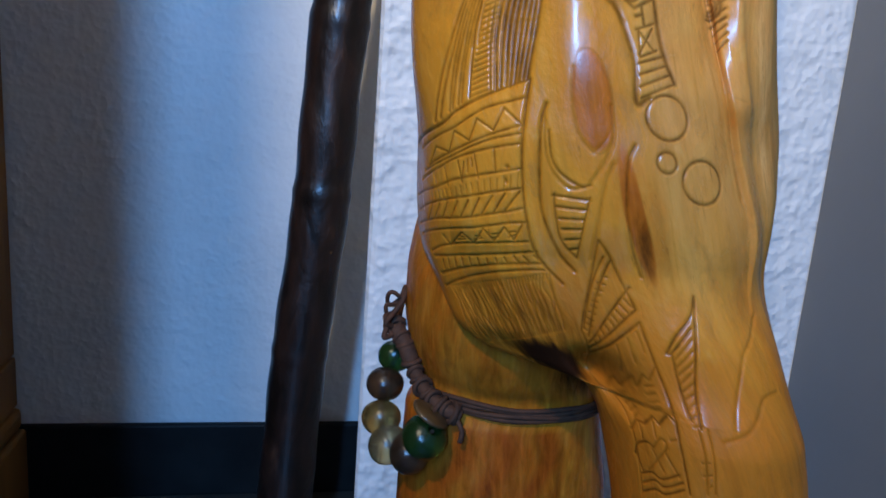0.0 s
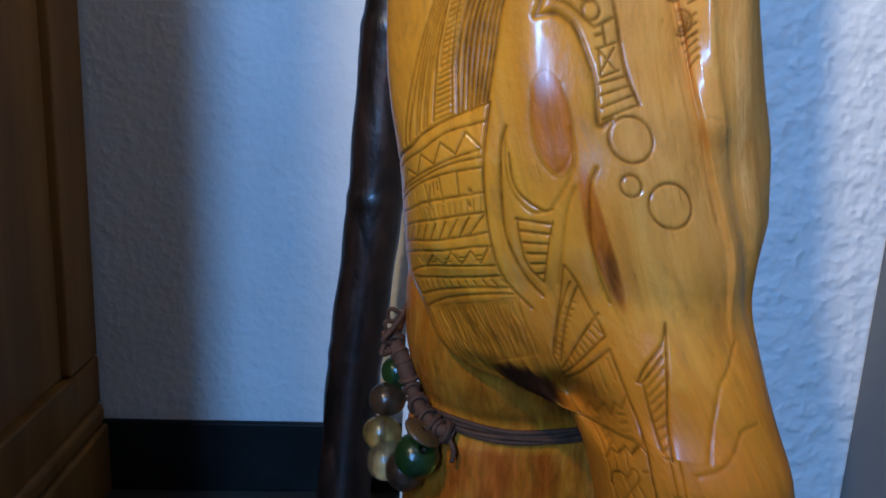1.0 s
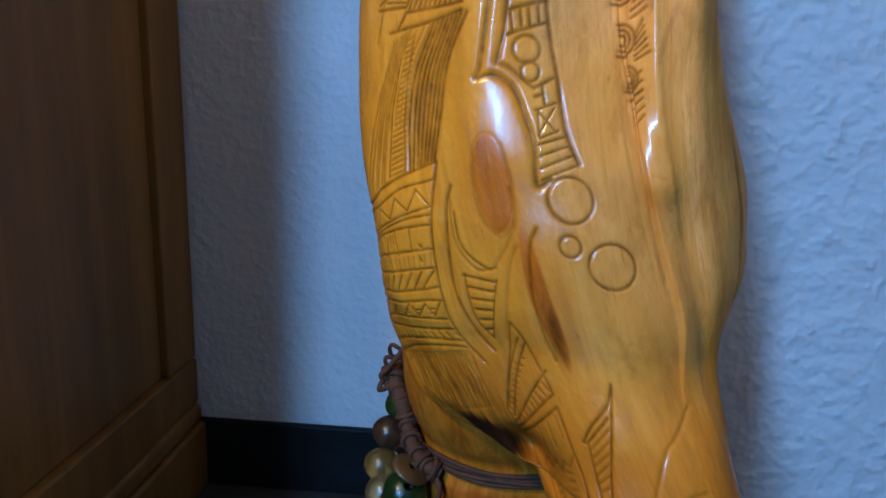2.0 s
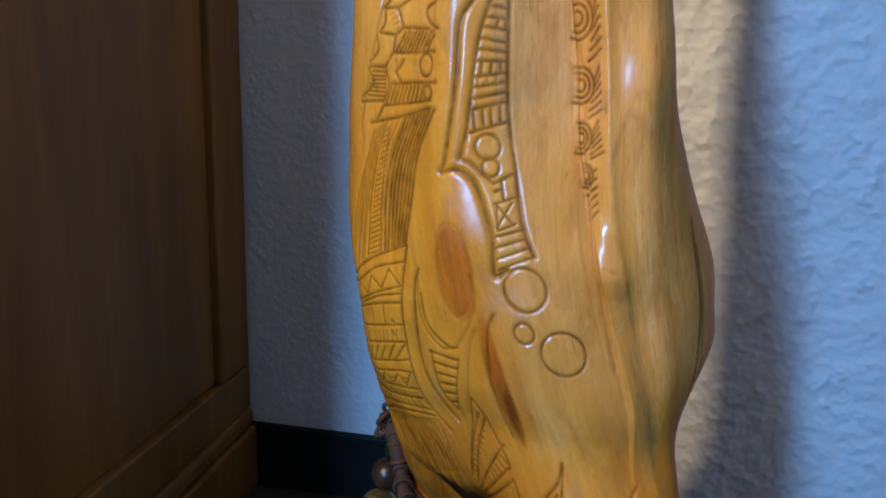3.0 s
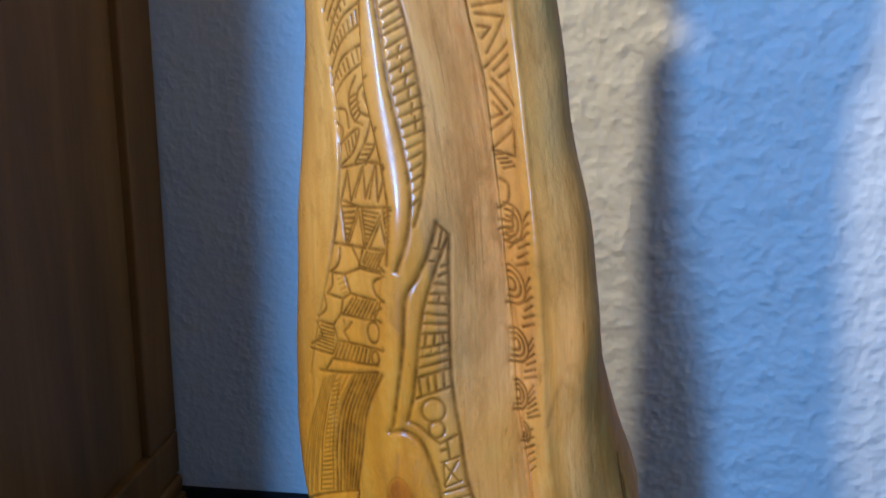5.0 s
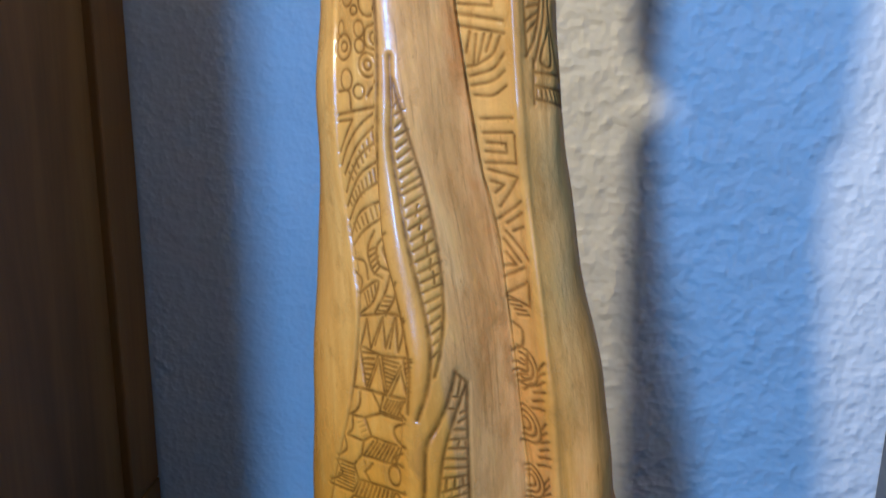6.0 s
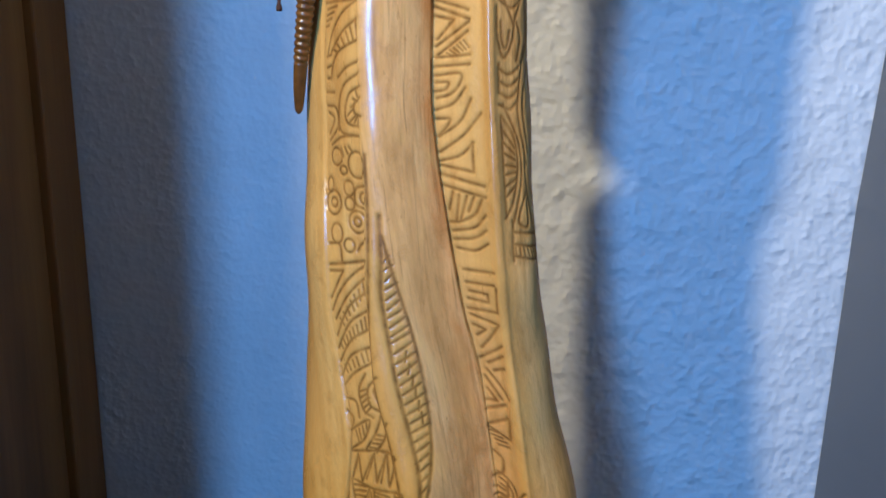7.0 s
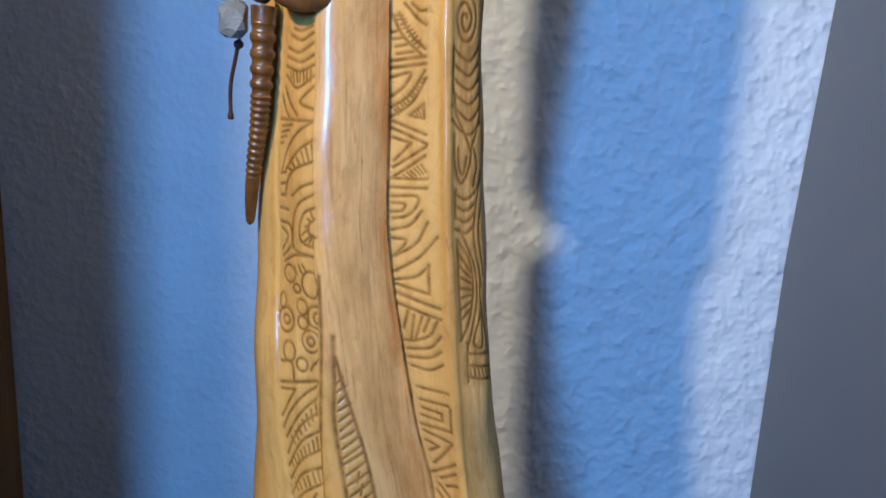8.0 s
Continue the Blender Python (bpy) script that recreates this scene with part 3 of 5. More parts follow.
# combed fringe under the bands
rungs((-82.6, 464.8), (-32.2, 478.4), (-80.5, 444.0), (-35.9, 458.4), 40, width=0.42, depth=0.5, dark=0.55, wave=1.0)
rungs((-78.5, 465.6), (-32.9, 478.4), (-79.4, 463.2), (-32.7, 476.8), 40, width=0.4, depth=0.4, dark=0.3)

# hair above the bands
sweep([(-51.3, 580.0), (-33.6, 583.2), (-19.8, 586.4)])
sweep([(-49.2, 576.8), (-56.1, 561.6), (-62.9, 544.8), (-71.5, 524.8)], width=0.5, depth=0.5, dark=0.7)
sweep([(-47.6, 577.6), (-54.8, 561.6), (-60.3, 545.6), (-68.1, 526.4)], width=0.5, depth=0.5, dark=0.7)
sweep([(-45.9, 578.4), (-53.2, 562.4), (-58.3, 546.4), (-63.0, 528.8)], width=0.5, depth=0.5, dark=0.7)
sweep([(-44.6, 579.2), (-52.0, 562.4), (-57.1, 546.4), (-61.6, 529.6)], width=0.5, depth=0.5, dark=0.7)
sweep([(-42.9, 580.0), (-51.0, 562.4), (-55.0, 547.2), (-58.8, 531.2)], width=0.5, depth=0.5, dark=0.7)
sweep([(-41.5, 580.8), (-49.3, 563.2), (-54.1, 547.2), (-57.3, 532.0)], width=0.5, depth=0.5, dark=0.7)
sweep([(-31.1, 583.2), (-38.8, 568.8), (-42.8, 553.6), (-43.8, 536.8)], width=0.7, depth=0.9, dark=0.95)
sweep([(-29.4, 583.2), (-36.7, 569.6), (-40.4, 554.4), (-42.2, 537.6)], width=0.7, depth=0.9, dark=0.95)
sweep([(-27.3, 584.0), (-34.6, 569.6), (-38.4, 555.2), (-40.2, 538.4)], width=0.7, depth=0.9, dark=0.95)
sweep([(-25.5, 584.0), (-32.8, 569.6), (-36.3, 555.2), (-38.9, 538.4)], width=0.7, depth=0.9, dark=0.95)
sweep([(-23.7, 584.8), (-30.7, 570.4), (-34.2, 556.0), (-37.2, 539.2)], width=0.7, depth=0.9, dark=0.95)
sweep([(-22.0, 584.8), (-28.9, 570.4), (-32.4, 556.0), (-35.9, 540.0)], width=0.7, depth=0.9, dark=0.95)
sweep([(-20.2, 585.6), (-27.5, 570.4), (-30.6, 556.0), (-34.2, 540.8)], width=0.7, depth=0.9, dark=0.95)
sweep([(-18.4, 585.6), (-25.7, 571.2), (-28.9, 556.8), (-32.8, 540.8)], width=0.7, depth=0.9, dark=0.95)
sweep([(-41.5, 580.0), (-47.9, 567.2), (-51.1, 554.4), (-52.3, 549.6)], width=0.38, depth=0.35, dark=0.5)
sweep([(-38.5, 580.8), (-45.2, 568.0), (-48.8, 554.4), (-49.4, 550.4)], width=0.38, depth=0.35, dark=0.5)
sweep([(-35.3, 581.6), (-43.2, 568.0), (-46.2, 555.2), (-46.8, 551.2)], width=0.38, depth=0.35, dark=0.5)
sweep([(-32.6, 582.4), (-40.5, 568.8), (-43.5, 556.0), (-44.5, 551.2)], width=0.38, depth=0.35, dark=0.5)
rungs((-42.6, 577.6), (-53.8, 533.6), (-39.2, 579.2), (-45.8, 536.8), 24, width=0.4, dark=0.7)
trunk.cut([(-39.5, 578.4), (-42.6, 566.4), (-45.1, 551.2), (-45.8, 536.8)], width=0.35)
trunk.cut([(-45.8, 572.0), (-50.5, 554.4), (-53.8, 533.6)], width=0.35)

# hatched triangles and cells of the flat band
trunk.cut([(-36.2, 644.0), (-25.2, 642.4), (-11.9, 643.2)])
trunk.cut([(-40.0, 628.8), (-24.0, 628.8)], width=0.65)
trunk.cut([(-22.3, 628.8), (-15.0, 628.8)], width=0.65)
trunk.cut([(-36.0, 643.2), (-33.8, 629.6), (-26.8, 642.4)])
trunk.cut([(-25.2, 642.4), (-23.6, 629.6), (-16.9, 640.0)])
trunk.cut([(-15.8, 642.4), (-14.8, 635.2), (-14.9, 629.6)])
trunk.cut([(-32.5, 629.6), (-26.6, 640.8), (-24.6, 629.6)])
trunk.cut([(-22.0, 628.8), (-17.0, 638.4), (-14.9, 629.6)])
trunk.cut([(-37.9, 638.4), (-40.0, 628.8)])
rungs((-35.5, 641.6), (-34.1, 630.4), (-27.8, 642.4), (-32.8, 630.4), 7)
rungs((-24.9, 641.6), (-23.9, 630.4), (-17.8, 640.8), (-22.9, 630.4), 8)
rungs((-15.6, 640.8), (-14.2, 631.2), (-11.9, 642.4), (-12.9, 632.0), 7)
sweep([(-36.9, 627.2), (-37.2, 623.2), (-39.4, 620.0), (-42.7, 618.4)])
trunk.cut([(-30.4, 628.0), (-27.0, 623.2), (-27.4, 621.6)])
trunk.cut([(-34.9, 618.4), (-27.1, 621.6), (-17.6, 620.8)])
trunk.cut([(-25.4, 628.0), (-27.4, 622.4), (-17.9, 621.6)])
rungs((-25.6, 624.0), (-20.0, 621.6), (-23.1, 627.2), (-17.0, 627.2), 6)
sweep([(-15.3, 628.0), (-17.7, 627.2), (-18.5, 623.2), (-15.5, 621.6)])
sweep([(-15.9, 620.0), (-20.1, 618.4), (-21.5, 616.0), (-19.9, 612.8), (-16.5, 611.2)])
trunk.cut([(-34.9, 618.4), (-33.5, 615.2), (-32.3, 612.0), (-20.7, 611.2)])
trunk.cut([(-42.7, 618.4), (-34.9, 618.4)])
sweep([(-40.9, 617.6), (-41.1, 613.6), (-43.9, 610.4)])
trunk.cut([(-43.9, 610.4), (-36.1, 609.6), (-32.3, 612.0)])
rungs((-38.4, 616.0), (-36.0, 611.2), (-34.6, 617.6), (-32.9, 612.8), 4, width=0.3, depth=0.2, dark=0.4)
rungs((-36.4, 604.0), (-21.9, 604.0), (-31.3, 610.4), (-18.3, 610.4), 9)
trunk.cut([(-36.7, 604.0), (-20.9, 604.0)])
trunk.cut([(-36.1, 609.6), (-37.4, 604.0), (-41.6, 599.2)])
sweep([(-45.6, 609.6), (-44.9, 604.8), (-49.9, 600.8)])
trunk.cut([(-50.0, 599.2), (-41.6, 599.2)])
trunk.cut([(-32.4, 601.6), (-36.3, 597.6), (-34.0, 594.4)])
sweep([(-18.0, 608.8), (-21.1, 607.2), (-20.9, 604.8), (-18.1, 604.0)])
ring(-21.9, 600.0, 2.7, 3.6)
trunk.cut([(-40.1, 593.6), (-27.8, 594.4), (-17.6, 594.4)])
trunk.cut([(-41.6, 599.2), (-39.5, 593.6), (-43.0, 588.0)])
rungs((-48.5, 597.6), (-52.3, 589.6), (-41.0, 597.6), (-42.9, 589.6), 7, width=0.4)
rungs((-38.8, 592.8), (-23.2, 593.6), (-41.7, 587.2), (-24.4, 588.8), 9)
trunk.cut([(-43.0, 586.4), (-19.8, 588.8)])
ring(-21.1, 591.2, 1.8, 2.4)
trunk.cut([(-43.0, 586.4), (-47.5, 580.8)])
trunk.cut([(-57.2, 587.2), (-43.6, 588.0)])
sweep([(-51.0, 598.4), (-48.6, 593.6), (-56.3, 588.8)])

# ladder between the strips
sweep([(1.6, 638.4), (-1.0, 629.6), (-5.0, 620.8), (-9.2, 612.8), (-10.5, 596.8), (-12.4, 582.4), (-14.3, 570.4), (-15.7, 566.4)], width=0.75, depth=0.9)
sweep([(5.6, 634.4), (1.7, 625.6), (-2.0, 615.2), (-4.1, 607.2), (-5.6, 596.0), (-7.0, 581.6), (-9.2, 571.2)], width=0.65, depth=0.7)
sweep([(5.6, 634.4), (5.1, 613.6), (5.2, 592.8), (6.7, 578.4), (8.8, 567.2), (10.8, 552.8), (14.2, 542.4)], width=0.7, depth=0.7)
trunk.cut([(1.6, 638.4), (5.9, 634.4)])
trunk.cut([(3.6, 636.8), (2.0, 630.4)], width=0.4)
trunk.cut([(4.9, 633.6), (2.7, 627.2)], width=0.4)
trunk.cut([(-0.3, 630.4), (3.3, 629.6)], width=0.4)
trunk.cut([(-1.7, 626.4), (1.7, 625.6)], width=0.4)
rungs((3.0, 624.0), (2.0, 620.8), (5.3, 624.8), (5.4, 622.4), 2)
rungs((0.0, 618.4), (-1.4, 615.2), (5.1, 617.6), (5.1, 614.4), 2)
trunk.cut([(2.0, 614.4), (1.4, 612.0), (4.1, 611.2), (4.1, 613.6)], width=0.45)
trunk.cut([(-2.0, 612.0), (4.8, 611.2)])
rungs((-4.1, 608.8), (-4.5, 601.6), (4.8, 607.2), (4.8, 601.6), 3)
rungs((-4.9, 596.8), (-6.3, 586.4), (4.9, 598.4), (5.2, 589.6), 4)
trunk.cut([(-6.3, 579.2), (5.3, 583.2)])
rungs((-2.8, 601.6), (2.8, 600.8), (-3.1, 597.6), (2.8, 598.4), 3, width=0.5)
rungs((-5.3, 585.6), (2.8, 588.0), (-4.6, 580.0), (3.2, 583.2), 4, width=0.5)
rungs((-3.8, 596.8), (1.7, 597.6), (-4.2, 593.6), (1.4, 594.4), 3, width=0.3, dark=0.4)
ring(-0.5, 575.2, 4.0, 4.0)
ring(0.6, 568.8, 2.7, 2.8)
sweep([(-15.7, 566.4), (-10.0, 567.2), (-4.6, 564.0), (-1.4, 556.8), (1.1, 548.0), (1.4, 536.0), (5.6, 537.6)], width=0.8, depth=0.9)
sweep([(-9.2, 571.2), (-5.3, 569.6), (-1.4, 566.4), (1.8, 564.0)])
trunk.cut([(1.8, 564.0), (7.7, 567.2)])
trunk.cut([(4.2, 564.8), (4.9, 559.2)])
trunk.cut([(2.1, 557.6), (8.4, 560.0)])
trunk.cut([(2.1, 561.6), (4.6, 562.4)])
trunk.cut([(2.8, 557.6), (7.7, 552.0)])
trunk.cut([(7.7, 558.4), (2.8, 550.4)])
trunk.cut([(2.8, 557.6), (3.2, 549.6)])
trunk.cut([(3.2, 549.6), (8.8, 552.0)])
rungs((1.4, 547.2), (2.8, 537.6), (10.5, 550.4), (14.2, 542.4), 4, width=0.6)

# lines on the burl
sweep([(71.1, 552.8), (71.2, 534.4), (73.2, 511.2), (73.1, 492.8)], width=0.6)
sweep([(71.1, 547.2), (71.4, 530.4), (73.2, 511.2)], width=0.6)
rungs((72.1, 520.8), (73.8, 496.0), (72.0, 521.6), (73.7, 498.4), 8, width=0.5)

# rings
ring(11.0, 532.0, 6.8, 6.8, width=0.7)
ring(9.8, 518.4, 3.2, 3.2, width=0.65)
ring(21.8, 512.8, 7.1, 6.8, width=0.7)

# nested loops low in the furrow, hatched between
LOOPS = [(26.4, 638.0, 1.0), (26.6, 616.5, 1.0), (27.4, 595.5, 0.85), (28.6, 579.0, 0.72), (30.9, 567.5, 0.55)]
for s0, z0, f in LOOPS:
    for r in (1.7, 3.5, 5.2):
        trunk.cut([(s0 + f * r * math.cos(a), z0 + 1.3 * f * r * math.sin(a)) for a in np.radians(np.arange(105, -106, -15))], width=0.5, depth=0.6, dark=1.0)
for (s0, z0, f), (s1, z1, _) in zip(LOOPS, LOOPS[1:]):
    rungs((s0 + 5.4 * f, z0 + 2), (s1 + 2.5 * f, z1 + 7.6 * f), (s0 + 7.8 * f, z0 + 6), (s1 + 7.6 * f, z1 + 11 * f), 6, width=0.42, depth=0.5, dark=1.0)
rungs((30.6, 566.0), (32.8, 554.0), (34.6, 570.0), (35.6, 557.0), 6, width=0.42, depth=0.5, dark=1.0)

# figures down the furrow
trunk.cut([(16.6, 725.6), (28.0, 726.4)])
trunk.cut([(17.3, 720.8), (27.8, 721.6)])
trunk.cut([(18.4, 717.6), (25.0, 717.6), (25.2, 714.4), (18.0, 714.4)])
trunk.cut([(28.5, 720.8), (28.6, 711.2), (17.7, 710.4)])
trunk.cut([(18.5, 708.0), (28.2, 706.4)])
trunk.cut([(19.1, 704.0), (23.4, 703.2), (20.3, 700.0)])
trunk.cut([(28.6, 706.4), (21.5, 695.2)])
trunk.cut([(29.1, 698.4), (20.4, 690.4)])
trunk.cut([(29.0, 694.4), (23.4, 689.6)])
trunk.cut([(29.2, 689.6), (25.3, 687.2)])
trunk.cut([(22.8, 686.4), (30.6, 678.4)])
trunk.cut([(21.9, 683.2), (27.5, 676.8)])
trunk.cut([(22.6, 678.4), (25.8, 675.2), (22.3, 673.6)])
trunk.cut([(28.8, 675.2), (22.0, 669.6)])
trunk.cut([(29.6, 670.4), (22.4, 663.2)])
trunk.cut([(22.4, 662.4), (30.0, 661.6), (30.1, 669.6)])
rungs((22.8, 660.8), (26.0, 656.8), (25.9, 661.6), (29.5, 658.4), 4, width=0.45)
sweep([(24.2, 652.8), (26.8, 651.2), (26.5, 645.6), (23.3, 642.4)])
sweep([(28.2, 644.0), (27.6, 639.2), (23.3, 638.4)])
rungs((23.2, 635.2), (26.8, 629.6), (27.2, 636.8), (29.7, 633.6), 4, width=0.5)
sweep([(7.7, 858.4), (10.7, 852.0), (17.6, 844.8)])
sweep([(9.4, 859.2), (13.5, 852.0), (18.4, 847.2)])
rungs((8.3, 858.4), (15.5, 847.2), (10.3, 858.4), (17.4, 848.8), 9, width=0.4)
sweep([(11.2, 862.4), (15.2, 857.6), (18.3, 855.2)])
sweep([(13.6, 862.4), (16.1, 860.0), (18.1, 860.0)])
rungs((7.5, 852.8), (9.3, 845.6), (9.4, 853.6), (14.7, 846.4), 4)
trunk.cut([(7.5, 843.2), (18.6, 844.8)], width=0.65)
trunk.cut([(7.5, 840.8), (18.7, 842.4)], width=0.65)
sweep([(7.6, 837.6), (13.7, 839.2), (12.2, 835.2), (8.1, 831.2)])
sweep([(7.7, 827.2), (13.8, 832.0), (18.5, 840.0)])
sweep([(7.9, 824.0), (14.7, 829.6), (19.0, 837.6)])
rungs((8.8, 826.4), (17.5, 837.6), (10.0, 824.8), (18.8, 836.8), 11, width=0.4)
trunk.cut([(13.8, 824.8), (18.4, 828.8), (18.6, 824.0), (13.8, 824.8)])
rungs((15.1, 824.8), (17.4, 828.0), (16.0, 824.0), (18.3, 825.6), 4, width=0.35)
trunk.cut([(8.4, 822.4), (19.4, 818.4)])
trunk.cut([(8.2, 820.0), (19.9, 815.2)])
trunk.cut([(8.5, 816.8), (14.4, 815.2), (9.1, 808.8)])
trunk.cut([(8.9, 806.4), (19.7, 814.4)])
trunk.cut([(9.4, 803.2), (19.4, 811.2)])
rungs((12.2, 804.0), (18.2, 808.0), (14.8, 802.4), (20.0, 805.6), 6, width=0.35)
trunk.cut([(8.7, 802.4), (20.3, 803.2)])
trunk.cut([(8.8, 799.2), (20.4, 800.0)])
sweep([(9.0, 796.0), (17.2, 796.8), (16.8, 792.8), (13.9, 789.6), (9.4, 788.0)])
sweep([(9.1, 793.6), (13.1, 793.6), (12.2, 791.2), (8.9, 790.4)])
sweep([(9.2, 784.0), (14.9, 786.4), (18.9, 792.0)])
sweep([(9.3, 780.8), (13.4, 780.8), (12.7, 778.4), (9.6, 774.4)])
sweep([(9.8, 774.4), (16.9, 780.0), (20.8, 788.0)])
sweep([(9.9, 768.8), (18.0, 775.2), (24.3, 783.2)])
sweep([(10.1, 765.6), (16.9, 768.0), (21.5, 772.8)])
trunk.cut([(10.4, 764.0), (21.6, 762.4), (21.2, 772.8)])
trunk.cut([(9.9, 760.8), (25.4, 757.6)], width=0.65)
trunk.cut([(10.7, 756.8), (25.5, 753.6)], width=0.65)
trunk.cut([(14.1, 754.4), (12.9, 748.0)])
trunk.cut([(16.3, 753.6), (15.3, 744.0)])
trunk.cut([(19.1, 753.6), (16.8, 744.8)])
trunk.cut([(21.6, 753.6), (19.6, 748.0)])
sweep([(24.3, 752.8), (21.7, 747.2), (16.8, 744.0), (13.2, 743.2)])
sweep([(25.5, 747.2), (21.5, 742.4), (13.9, 740.0)])
sweep([(25.5, 741.6), (21.3, 738.4), (14.2, 736.8)])
sweep([(25.9, 736.8), (21.2, 733.6), (15.0, 733.6)])
rungs((19.4, 859.2), (26.1, 756.0), (20.2, 859.2), (27.6, 760.0), 2, width=0.5, depth=0.2, dark=0.25)

# spirals and waves of the side face
sweep([(34.0, 858.4), (33.6, 859.2), (32.7, 859.2), (32.2, 859.2), (31.6, 857.6), (31.8, 856.0), (32.7, 854.4), (34.0, 853.6), (35.6, 855.2), (36.4, 857.6), (35.8, 860.0), (34.2, 862.4)], width=0.6)
sweep([(34.2, 862.4), (32.4, 863.2), (30.7, 861.6), (29.7, 858.4), (30.3, 854.4), (31.8, 851.2), (34.6, 850.4), (37.3, 852.0), (39.2, 856.8), (38.4, 861.6), (35.4, 865.6), (32.1, 866.4)], width=0.6)
sweep([(28.5, 848.0), (31.7, 845.6), (36.6, 844.0), (42.6, 848.8)], width=0.55)
sweep([(28.6, 843.2), (31.9, 840.8), (36.9, 839.2), (43.1, 844.0)], width=0.55)
sweep([(28.9, 838.4), (32.2, 836.0), (37.1, 834.4), (43.3, 838.4)], width=0.55)
sweep([(29.1, 833.6), (32.4, 831.2), (37.1, 829.6), (43.5, 833.6)], width=0.55)
sweep([(29.3, 828.8), (32.5, 826.4), (37.4, 824.0), (43.6, 828.8)], width=0.55)
sweep([(29.5, 824.0), (32.7, 820.8), (37.5, 819.2), (43.5, 823.2)], width=0.55)
sweep([(28.5, 848.0), (28.9, 840.0), (29.3, 832.8)])
sweep([(43.5, 847.2), (44.1, 836.0), (42.9, 824.8), (38.3, 814.4)])
sweep([(29.9, 832.8), (31.2, 825.6), (34.9, 819.2), (38.0, 813.6)])
sweep([(30.3, 819.2), (30.8, 809.6), (33.5, 802.4), (37.2, 807.2), (38.4, 813.6)])
sweep([(32.1, 814.4), (32.6, 808.0), (34.7, 805.6), (36.1, 811.2)])
sweep([(39.6, 814.4), (42.0, 808.8), (40.3, 801.6)])
sweep([(46.0, 818.4), (47.2, 806.4), (43.2, 800.8)])
trunk.cut([(31.6, 800.0), (31.9, 790.4)])
sweep([(31.9, 798.4), (36.1, 796.8), (41.6, 799.2)], width=0.55)
sweep([(31.9, 794.4), (36.1, 792.8), (41.1, 795.2)], width=0.55)
sweep([(31.9, 790.4), (36.2, 788.8), (40.6, 791.2)], width=0.55)
sweep([(31.9, 786.4), (36.2, 784.8), (40.1, 787.2)], width=0.55)
sweep([(45.6, 806.4), (40.9, 788.8), (41.4, 778.4), (45.2, 765.6)])
sweep([(49.1, 800.0), (43.8, 786.4), (46.4, 769.6)])
sweep([(32.7, 782.4), (37.8, 775.2), (39.4, 764.8), (37.1, 752.8), (33.4, 746.4)])
trunk.cut([(32.5, 782.4), (32.9, 761.6), (33.8, 747.2)])
rungs((32.7, 777.6), (33.3, 753.6), (38.1, 771.2), (38.7, 758.4), 7, width=0.5)
sweep([(33.5, 786.4), (40.3, 772.8), (41.5, 760.0), (38.0, 748.0), (36.4, 744.0)])
sweep([(43.6, 772.0), (45.3, 756.8), (54.3, 732.8)])
sweep([(44.8, 756.0), (39.9, 747.2), (40.3, 744.0), (45.3, 744.0), (44.8, 756.0)])
trunk.cut([(36.4, 745.6), (36.2, 731.2)])
rungs((36.5, 741.6), (36.1, 732.8), (50.6, 740.0), (54.1, 729.6), 3, width=0.55)
rungs((37.4, 736.0), (49.9, 734.4), (37.5, 732.8), (52.3, 730.4), 7, width=0.4)
trunk.cut([(54.6, 739.2), (55.6, 728.8)])

# figures up the flat band
sweep([(-31.4, 845.6), (-25.6, 844.0), (-19.4, 847.2)])
sweep([(-31.5, 842.4), (-24.7, 840.8), (-19.2, 843.2)])
sweep([(-32.3, 839.2), (-25.2, 837.6), (-18.7, 840.0)])
sweep([(-32.3, 836.0), (-26.7, 832.0), (-19.0, 836.0)])
rungs((-30.6, 837.6), (-20.2, 838.4), (-29.6, 833.6), (-20.5, 834.4), 7, width=0.45)
sweep([(-29.6, 849.6), (-24.5, 848.0), (-19.5, 850.4)])
sweep([(-28.3, 852.0), (-24.4, 851.2), (-19.9, 852.8)])
sweep([(-33.2, 832.0), (-30.6, 827.2), (-26.2, 822.4)])
sweep([(-35.1, 828.8), (-33.0, 824.0), (-30.6, 821.6)])
sweep([(-18.7, 832.8), (-24.9, 827.2), (-18.7, 824.8)])
trunk.cut([(-36.6, 820.8), (-18.5, 820.8)], width=0.6)
sweep([(-18.7, 820.8), (-26.4, 816.0), (-32.1, 808.8), (-35.2, 801.6)])
rungs((-35.2, 818.4), (-36.4, 812.0), (-28.6, 819.2), (-34.0, 812.8), 4)
sweep([(-18.5, 814.4), (-24.9, 810.4), (-32.1, 803.2)])
sweep([(-18.0, 807.2), (-26.2, 804.0), (-30.6, 800.0), (-33.2, 793.6)])
rungs((-30.4, 804.0), (-19.2, 813.6), (-28.2, 803.2), (-18.2, 808.0), 6, width=0.45)
rungs((-35.7, 801.6), (-35.6, 793.6), (-32.1, 802.4), (-32.7, 794.4), 3)
sweep([(-17.7, 800.0), (-23.8, 797.6), (-28.3, 794.4)])
sweep([(-17.5, 796.0), (-24.8, 792.0), (-28.4, 785.6), (-29.2, 775.2)])
sweep([(-17.1, 791.2), (-22.4, 788.8), (-25.0, 783.2), (-24.1, 778.4), (-18.0, 776.8)])
sweep([(-17.1, 787.2), (-20.4, 784.8), (-20.2, 781.6), (-16.7, 780.8)])
rungs((-19.6, 789.6), (-23.8, 780.8), (-18.6, 787.2), (-20.7, 783.2), 4, width=0.45)
rungs((-22.6, 778.4), (-18.8, 777.6), (-20.0, 780.8), (-18.0, 780.8), 3, width=0.45)
